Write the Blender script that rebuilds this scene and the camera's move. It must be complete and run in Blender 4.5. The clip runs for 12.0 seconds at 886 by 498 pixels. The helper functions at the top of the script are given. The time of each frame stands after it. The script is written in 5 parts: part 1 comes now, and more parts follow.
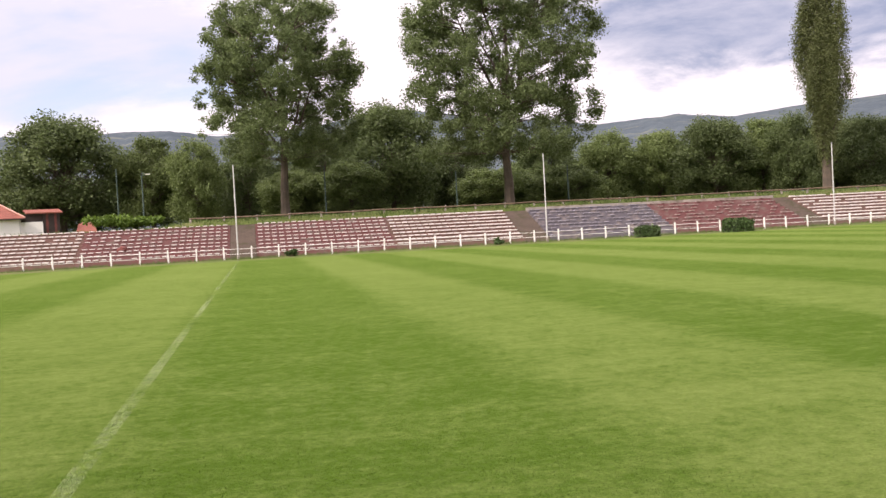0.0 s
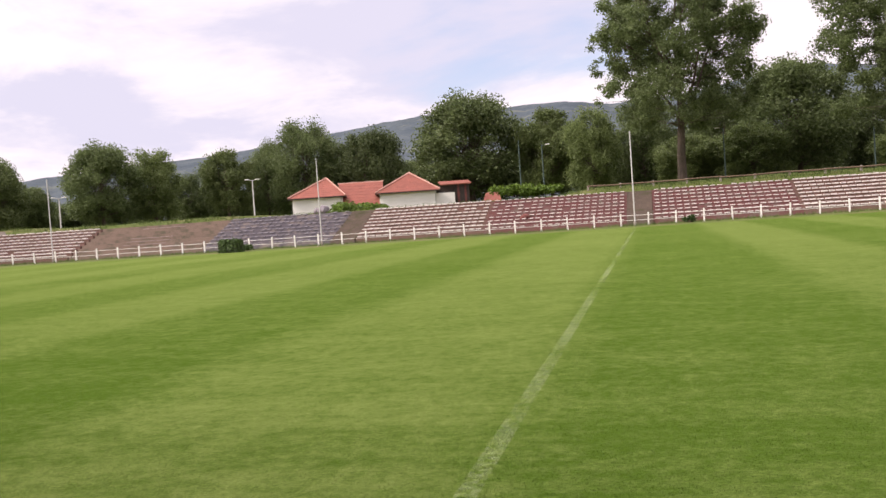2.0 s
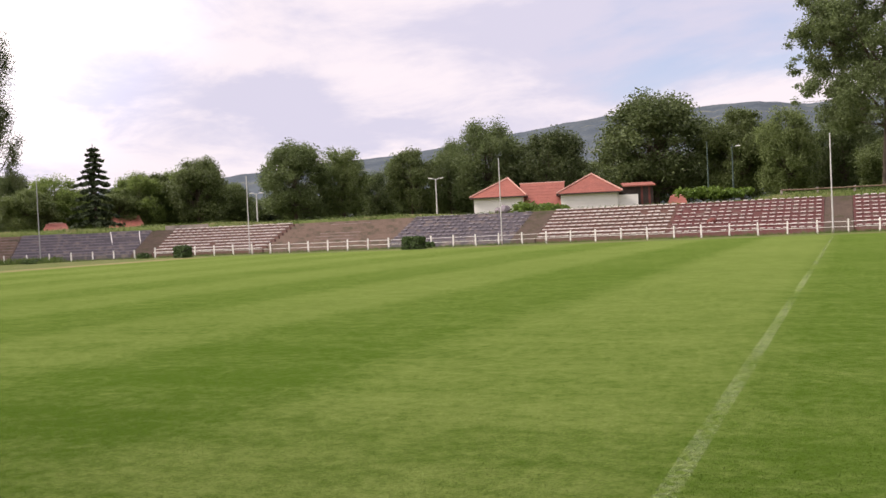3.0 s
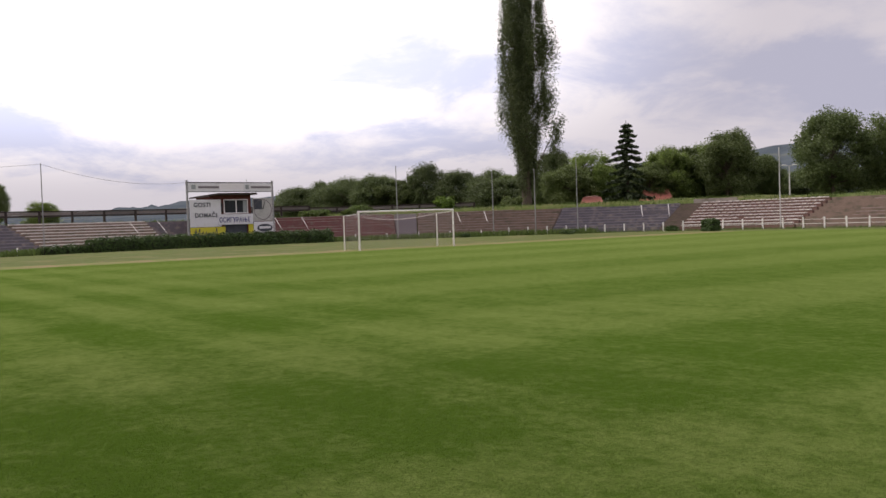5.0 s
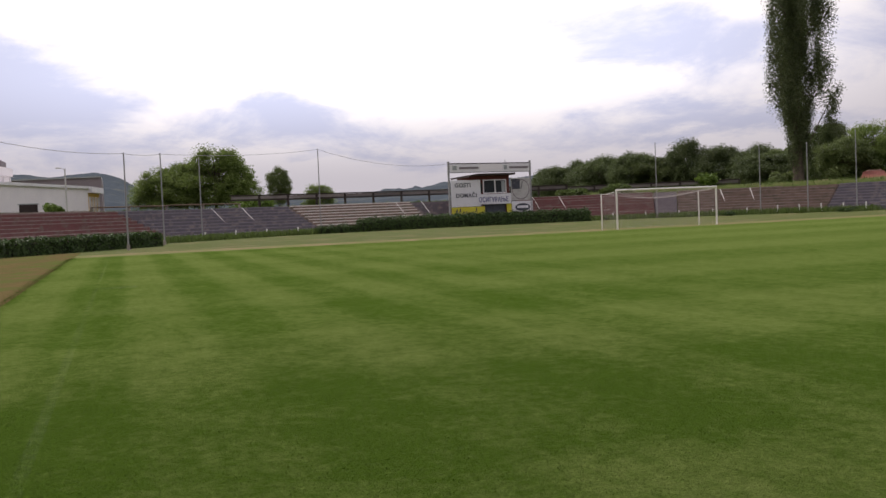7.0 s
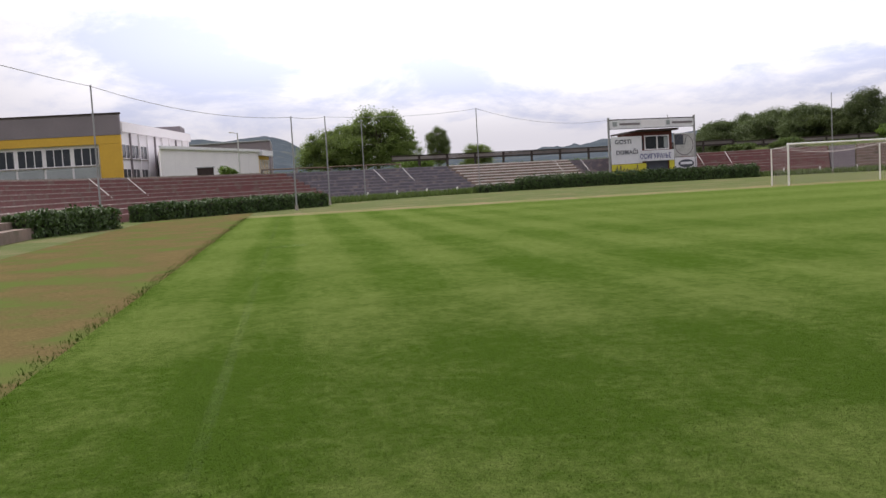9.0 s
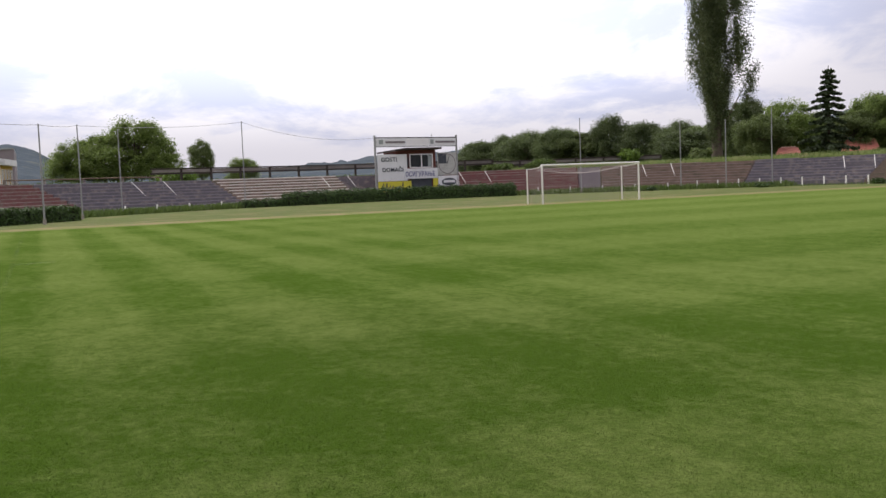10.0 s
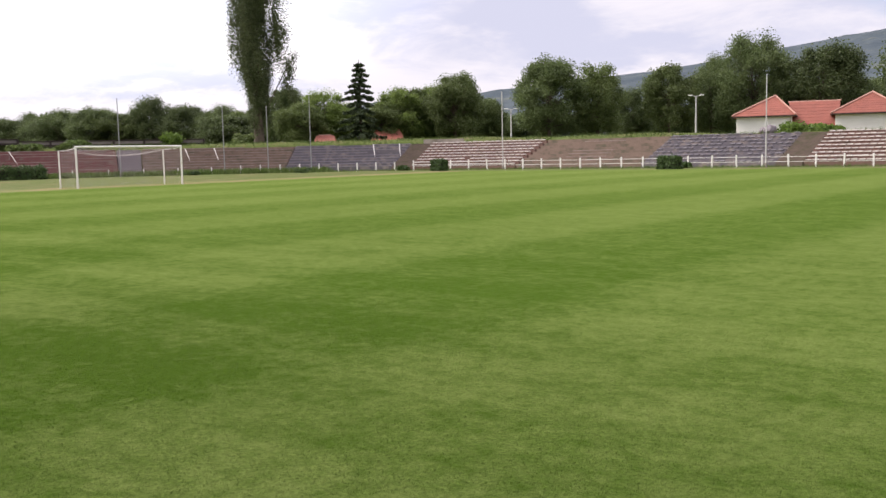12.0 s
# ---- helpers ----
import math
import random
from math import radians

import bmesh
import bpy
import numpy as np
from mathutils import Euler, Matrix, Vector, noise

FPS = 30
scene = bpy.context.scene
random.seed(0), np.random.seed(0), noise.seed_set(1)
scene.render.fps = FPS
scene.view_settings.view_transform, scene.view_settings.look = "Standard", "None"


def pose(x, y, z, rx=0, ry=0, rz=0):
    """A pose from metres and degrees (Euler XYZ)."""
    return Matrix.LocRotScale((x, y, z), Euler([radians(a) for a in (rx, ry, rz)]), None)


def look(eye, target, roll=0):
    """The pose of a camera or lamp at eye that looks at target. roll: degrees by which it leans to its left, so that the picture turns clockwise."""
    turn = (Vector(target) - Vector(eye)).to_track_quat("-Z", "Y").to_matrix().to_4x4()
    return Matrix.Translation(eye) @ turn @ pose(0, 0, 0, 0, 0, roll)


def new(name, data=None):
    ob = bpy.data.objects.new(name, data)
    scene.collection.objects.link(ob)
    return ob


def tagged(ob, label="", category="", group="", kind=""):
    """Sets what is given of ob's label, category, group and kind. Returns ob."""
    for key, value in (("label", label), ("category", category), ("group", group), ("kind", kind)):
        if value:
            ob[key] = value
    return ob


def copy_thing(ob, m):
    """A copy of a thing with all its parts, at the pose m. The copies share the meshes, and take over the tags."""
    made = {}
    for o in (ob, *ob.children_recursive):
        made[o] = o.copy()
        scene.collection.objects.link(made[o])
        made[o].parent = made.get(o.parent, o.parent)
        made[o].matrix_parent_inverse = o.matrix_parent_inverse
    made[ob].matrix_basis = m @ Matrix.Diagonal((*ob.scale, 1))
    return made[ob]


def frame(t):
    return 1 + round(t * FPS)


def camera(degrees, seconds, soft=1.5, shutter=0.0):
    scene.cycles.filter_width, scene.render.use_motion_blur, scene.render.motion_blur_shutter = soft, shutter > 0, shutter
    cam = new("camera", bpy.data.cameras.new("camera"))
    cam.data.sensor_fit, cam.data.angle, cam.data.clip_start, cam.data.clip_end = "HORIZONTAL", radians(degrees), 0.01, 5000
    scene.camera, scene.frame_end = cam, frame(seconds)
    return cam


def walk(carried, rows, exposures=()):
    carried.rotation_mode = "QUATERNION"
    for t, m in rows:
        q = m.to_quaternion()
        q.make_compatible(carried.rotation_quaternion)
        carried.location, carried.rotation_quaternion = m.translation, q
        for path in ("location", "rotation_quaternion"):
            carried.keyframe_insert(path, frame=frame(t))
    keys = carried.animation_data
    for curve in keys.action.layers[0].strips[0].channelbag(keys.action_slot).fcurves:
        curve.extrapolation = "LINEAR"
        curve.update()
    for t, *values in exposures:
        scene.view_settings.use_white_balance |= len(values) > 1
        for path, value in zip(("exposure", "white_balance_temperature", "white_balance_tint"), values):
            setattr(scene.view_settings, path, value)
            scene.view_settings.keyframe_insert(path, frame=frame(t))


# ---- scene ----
cam = camera(50.90, 12.0, soft=1.5)


def eye_pose(x, y, yaw, pitch, lean):
    """The camera at standing height: yaw to the left of the halfway line, pitch up, lean to its left."""
    a, b = radians(yaw), radians(pitch)
    eye = Vector((x, y, 1.616))
    return look(eye, eye + Vector((-math.sin(a) * math.cos(b), math.cos(a) * math.cos(b), math.sin(b))), lean)


PATH = [
    (0.0, eye_pose(0.170, -0.011, -11.27, -1.32, -3.06)),
    (0.5, eye_pose(0.043, -0.026, -6.33, -0.87, -3.22)),
    (1.0, eye_pose(0.034, -0.029, -1.55, -1.06, -2.79)),
    (1.5, eye_pose(0.042, -0.007, 5.39, -1.27, -3.73)),
    (2.0, eye_pose(-0.027, -0.000, 12.73, -1.91, -3.92)),
    (2.5, eye_pose(-0.098, 0.015, 17.35, -2.23, -3.06)),
    (3.0, eye_pose(-0.130, 0.021, 23.68, -1.27, -2.60)),
    (3.5, eye_pose(-0.250, 0.024, 32.71, -0.49, -2.47)),
    (3.7, eye_pose(-0.252, 0.025, 36.76, -0.37, -2.47)),
    (5.3, eye_pose(-0.270, 0.044, 59.46, -1.71, -2.25)),
    (5.5, eye_pose(-0.269, 0.040, 62.47, -1.62, -2.55)),
    (6.0, eye_pose(-0.267, 0.030, 68.10, -1.50, -2.98)),
    (6.5, eye_pose(-0.265, 0.020, 70.14, -1.19, -2.70)),
    (7.0, eye_pose(-0.263, 0.009, 71.06, -2.30, -2.41)),
    (7.5, eye_pose(-0.261, -0.002, 72.93, -4.76, -2.34)),
    (7.7, eye_pose(-0.260, -0.006, 73.54, -5.50, -2.20)),
    (8.7, eye_pose(-0.247, -0.029, 82.00, -4.90, -2.90)),
    (9.3, eye_pose(-0.240, -0.043, 77.90, -3.86, -3.32)),
    (9.5, eye_pose(-0.241, -0.045, 75.03, -4.11, -3.06)),
    (10.0, eye_pose(-0.243, -0.045, 66.58, -4.05, -2.22)),
    (10.5, eye_pose(-0.244, -0.044, 61.04, -3.13, -1.96)),
    (11.0, eye_pose(-0.246, -0.024, 53.82, -3.44, -1.59)),
    (11.5, eye_pose(-0.248, -0.005, 45.67, -4.42, -1.27)),
    (12.0, eye_pose(-0.250, 0.015, 39.11, -5.84, -1.26)),
]
EXPOSURES = [(0.0, 0.86, 6850, 18), (1.5, 0.74, 6850, 18), (2.5, 0.62, 6850, 18), (3.7, 0.36, 6800, 17), (5.3, -0.12, 6620, 15), (7.0, -0.25, 6600, 15), (7.7, 0.06, 6500, 13),
             (9.5, 0.15, 6420, 12), (10.5, 0.15, 6420, 12), (11.2, 0.26, 6480, 13), (12.0, 0.56, 6520, 13)]
walk(cam, PATH, EXPOSURES)

# ---- world, sun ----
SUN_YAW, SUN_HIGH = 122.0, 44.0      # degrees left of the halfway line, above the horizon
sun_dir = Vector((-math.sin(radians(SUN_YAW)) * math.cos(radians(SUN_HIGH)),
                  math.cos(radians(SUN_YAW)) * math.cos(radians(SUN_HIGH)), math.sin(radians(SUN_HIGH))))
sun = new("sun", bpy.data.lights.new("sun", "SUN"))
sun.data.energy, sun.data.angle, sun.data.color = 2.6, radians(14), (1.0, 0.94, 0.85)
sun.matrix_world = look((0, 0, 60), Vector((0, 0, 60)) - sun_dir)


def sky_world():
    world = bpy.data.worlds.new("sky")
    scene.world = world
    world.use_nodes = True
    nt = world.node_tree
    N, L = nt.nodes, nt.links
    N.clear()
    out, bg = N.new("ShaderNodeOutputWorld"), N.new("ShaderNodeBackground")
    sky = N.new("ShaderNodeTexSky")
    sky.sky_type, sky.sun_disc = "NISHITA", False
    sky.sun_elevation, sky.sun_rotation = radians(SUN_HIGH), radians(-SUN_YAW)
    tc, sep = N.new("ShaderNodeTexCoord"), N.new("ShaderNodeSeparateXYZ")
    L.new(tc.outputs["Generated"], sep.inputs[0])

    def calc(op, a, b=None, clamp=False):
        n = N.new("ShaderNodeMath")
        n.operation, n.use_clamp = op, clamp
        for k, v in enumerate((a, b)):
            if v is None:
                continue
            if isinstance(v, (int, float)):
                n.inputs[k].default_value = v
            else:
                L.new(v, n.inputs[k])
        return n.outputs[0]

    # the cloud deck as a flat layer seen in perspective
    zz = calc("ADD", calc("MAXIMUM", sep.outputs[2], 0.0), 0.24)
    com = N.new("ShaderNodeCombineXYZ")
    L.new(calc("DIVIDE", sep.outputs[0], zz), com.inputs[0])
    L.new(calc("DIVIDE", sep.outputs[1], zz), com.inputs[1])

    def noise_tex(scale, detail, rough, off, warp=0.0):
        m = N.new("ShaderNodeMapping")
        m.inputs["Location"].default_value = off
        L.new(com.outputs[0], m.inputs[0])
        n = N.new("ShaderNodeTexNoise")
        n.inputs["Scale"].default_value, n.inputs["Detail"].default_value = scale, detail
        n.inputs["Roughness"].default_value, n.inputs["Distortion"].default_value = rough, warp
        L.new(m.outputs[0], n.inputs["Vector"])
        return n.outputs["Fac"]

    def ramp(v, a, b):
        n = N.new("ShaderNodeMapRange")
        n.interpolation_type = "SMOOTHSTEP"
        n.inputs["From Min"].default_value, n.inputs["From Max"].default_value = a, b
        L.new(v, n.inputs["Value"])
        return n.outputs[0]

    def mix(f, a, b):
        n = N.new("ShaderNodeMix")
        n.data_type = "RGBA"
        for k, v in ((0, f), (6, a), (7, b)):
            if isinstance(v, (tuple, float)):
                n.inputs[k].default_value = v
            else:
                L.new(v, n.inputs[k])
        return n.outputs[2]

    cover = ramp(noise_tex(0.85, 9, 0.55, (3.1, 1.7, 0), 0.2), 0.27, 0.40)
    # the grey bellies of the cloud banks: azimuth left of the halfway line, elevation, their half sizes in degrees, weight
    fluff = noise_tex(2.3, 10, 0.62, (7.4, 2.2, 0), 0.35)
    az = calc("ADD", calc("MULTIPLY", calc("ARCTAN2", calc("MULTIPLY", sep.outputs[0], -1.0), sep.outputs[1]), 180 / math.pi),
              calc("MULTIPLY", calc("SUBTRACT", noise_tex(3.0, 6, 0.6, (1.2, 8.1, 0)), 0.5), 9.0))
    el = calc("ADD", calc("MULTIPLY", calc("ARCSINE", sep.outputs[2]), 180 / math.pi),
              calc("MULTIPLY", calc("SUBTRACT", noise_tex(3.6, 8, 0.62, (4.9, 0.3, 0)), 0.5), 4.5))

    def bank(a, e, wide, tall, weight):
        u, v = (calc("DIVIDE", calc("SUBTRACT", q, c), w) for q, c, w in ((az, a, wide), (el, e, tall)))
        d = calc("ADD", calc("MULTIPLY", u, u), calc("MULTIPLY", v, v))
        return calc("MULTIPLY", calc("POWER", math.e, calc("MULTIPLY", d, -0.55)), weight)

    total = calc("MULTIPLY", ramp(sep.outputs[2], 0.22, 0.4), 0.45)
    for b in ((9.0, 12.0, 7.3, 2.1, 0.7), (42.6, 10.4, 6.6, 3.0, 0.62), (33.3, 8.2, 2.4, 0.9, 0.9), (15.7, 10.3, 11.5, 3.4, 0.85), (4.9, 11.3, 5.6, 2.1, 0.7),
              (94.5, 5.9, 5.5, 2.4, 0.95), (98.0, 8.4, 5.0, 1.8, 0.85), (79.9, 6.0, 4.6, 1.6, 0.95), (55.8, 9.4, 4.6, 1.9, 0.95), (68.6, 4.2, 7.7, 0.9, 0.6), (62.8, 10.4, 3.1, 2.1, 0.6),
              (54.4, 4.9, 4.9, 1.0, 0.95), (41.0, 8.5, 7.3, 1.2, 0.35), (27.2, 5.7, 7.3, 1.1, 0.9)):
        total = calc("ADD", total, bank(*b))
    bellies = ramp(calc("ADD", total, calc("MULTIPLY", calc("SUBTRACT", fluff, 0.5), 2.7)), 0.20, 1.10)
    storm = ramp(calc("ADD", bank(-30.2, 11.0, 10.5, 2.4, 1.0), calc("MULTIPLY", calc("SUBTRACT", fluff, 0.5), 0.9)), 0.25, 0.75)
    # the thin bright part of the cloud deck
    dot = N.new("ShaderNodeVectorMath")
    dot.operation = "DOT_PRODUCT"
    L.new(tc.outputs["Generated"], dot.inputs[0])
    dot.inputs[1].default_value = Vector((-0.875, 0.235, 0.44)).normalized()
    near = calc("MULTIPLY", ramp(dot.outputs["Value"], 0.76, 0.965), ramp(sep.outputs[2], 0.03, 0.15))
    lit = mix(near, (0.66, 0.635, 0.68, 1), (1.6, 1.56, 1.55, 1))
    dim = mix(near, (0.48, 0.49, 0.60, 1), (0.93, 1.0, 1.28, 1))
    cloud = mix(storm, mix(bellies, lit, dim), mix(ramp(fluff, 0.38, 0.62), (0.35, 0.37, 0.46, 1), (0.20, 0.24, 0.35, 1)))
    scaled = N.new("ShaderNodeVectorMath")
    scaled.operation = "SCALE"
    L.new(sky.outputs[0], scaled.inputs[0])
    scaled.inputs["Scale"].default_value = 0.09
    blue = mix(0.45, scaled.outputs[0], (0.52, 0.57, 0.78, 1))
    L.new(mix(cover, blue, cloud), bg.inputs[0])
    # an overcast sky is brighter overhead than near the horizon
    lift = N.new("ShaderNodeMapRange")
    lift.inputs["From Min"].default_value, lift.inputs["From Max"].default_value = 0.30, 0.95
    lift.inputs["To Min"].default_value, lift.inputs["To Max"].default_value = 1.0, 2.1
    L.new(sep.outputs[2], lift.inputs["Value"])
    L.new(lift.outputs[0], bg.inputs[1])
    L.new(bg.outputs[0], out.inputs[0])


sky_world()


# ---- materials ----
def material(name, base, other, scale=4.0, rough=0.8, fine=None, bump=0.0, metal=0.0, island=0.0, dirt=None, dirt_scale=0.6,
             dirt_cover=(0.5, 0.68), sheen=0.0, through_light=0.0, random_ob=0.0, spec=0.3, grain=(0.72, 1.25)):
    """base and other mix by a coarse noise, a fine noise adds grain, dirt lays on patches, island or random_ob shifts each piece."""
    m = bpy.data.materials.new(name)
    m.use_nodes = True
    nt = m.node_tree
    N, L = nt.nodes, nt.links
    p = N["Principled BSDF"]
    p.inputs["Roughness"].default_value, p.inputs["Metallic"].default_value = rough, metal
    p.inputs["Specular IOR Level"].default_value = spec
    tc = N.new("ShaderNodeTexCoord")

    def tex(s, detail=6, rough_=0.6):
        n = N.new("ShaderNodeTexNoise")
        n.inputs["Scale"].default_value, n.inputs["Detail"].default_value, n.inputs["Roughness"].default_value = s, detail, rough_
        L.new(tc.outputs["Object"], n.inputs["Vector"])
        return n.outputs["Fac"]

    def span(v, a, b):
        n = N.new("ShaderNodeMapRange")
        n.inputs["From Min"].default_value, n.inputs["From Max"].default_value = a, b
        L.new(v, n.inputs["Value"])
        return n.outputs[0]

    def mixc(f, a, b, mode="MIX"):
        n = N.new("ShaderNodeMix")
        n.data_type, n.blend_type = "RGBA", mode
        for k, v in ((0, f), (6, a), (7, b)):
            if isinstance(v, (tuple, float, int)):
                n.inputs[k].default_value = (*v, 1) if isinstance(v, tuple) else v
            else:
                L.new(v, n.inputs[k])
        return n.outputs[2]

    col = mixc(span(tex(scale), 0.3, 0.7), base, other)
    f = tex(fine or scale * 9, 4, 0.7)
    grey = N.new("ShaderNodeMapRange")
    grey.inputs["From Min"].default_value, grey.inputs["From Max"].default_value = 0.25, 0.75
    grey.inputs["To Min"].default_value, grey.inputs["To Max"].default_value = grain
    L.new(f, grey.inputs["Value"])
    com = N.new("ShaderNodeCombineColor")
    for k in range(3):
        L.new(grey.outputs[0], com.inputs[k])
    col = mixc(1.0, col, com.outputs[0], "MULTIPLY")
    if dirt:
        col = mixc(span(tex(dirt_scale, 8, 0.65), *dirt_cover), col, dirt)
    for amount, node, socket in ((island, "ShaderNodeNewGeometry", "Random Per Island"), (random_ob, "ShaderNodeObjectInfo", "Random")):
        if amount:
            g = N.new(node)
            v = N.new("ShaderNodeMapRange")
            v.inputs["To Min"].default_value, v.inputs["To Max"].default_value = 1 - amount, 1 + amount
            L.new(g.outputs[socket], v.inputs["Value"])
            c2 = N.new("ShaderNodeCombineColor")
            for k in range(3):
                L.new(v.outputs[0], c2.inputs[k])
            col = mixc(1.0, col, c2.outputs[0], "MULTIPLY")
    L.new(col, p.inputs["Base Color"])
    if bump:
        b = N.new("ShaderNodeBump")
        b.inputs["Strength"].default_value, b.inputs["Distance"].default_value = 0.8, bump
        L.new(f, b.inputs["Height"])
        L.new(b.outputs[0], p.inputs["Normal"])
    if through_light:
        t = N.new("ShaderNodeBsdfTranslucent")
        L.new(col, t.inputs[0])
        s = N.new("ShaderNodeMixShader")
        s.inputs[0].default_value = through_light
        L.new(p.outputs[0], s.inputs[1])
        L.new(t.outputs[0], s.inputs[2])
        L.new(s.outputs[0], N["Material Output"].inputs[0])
    return m


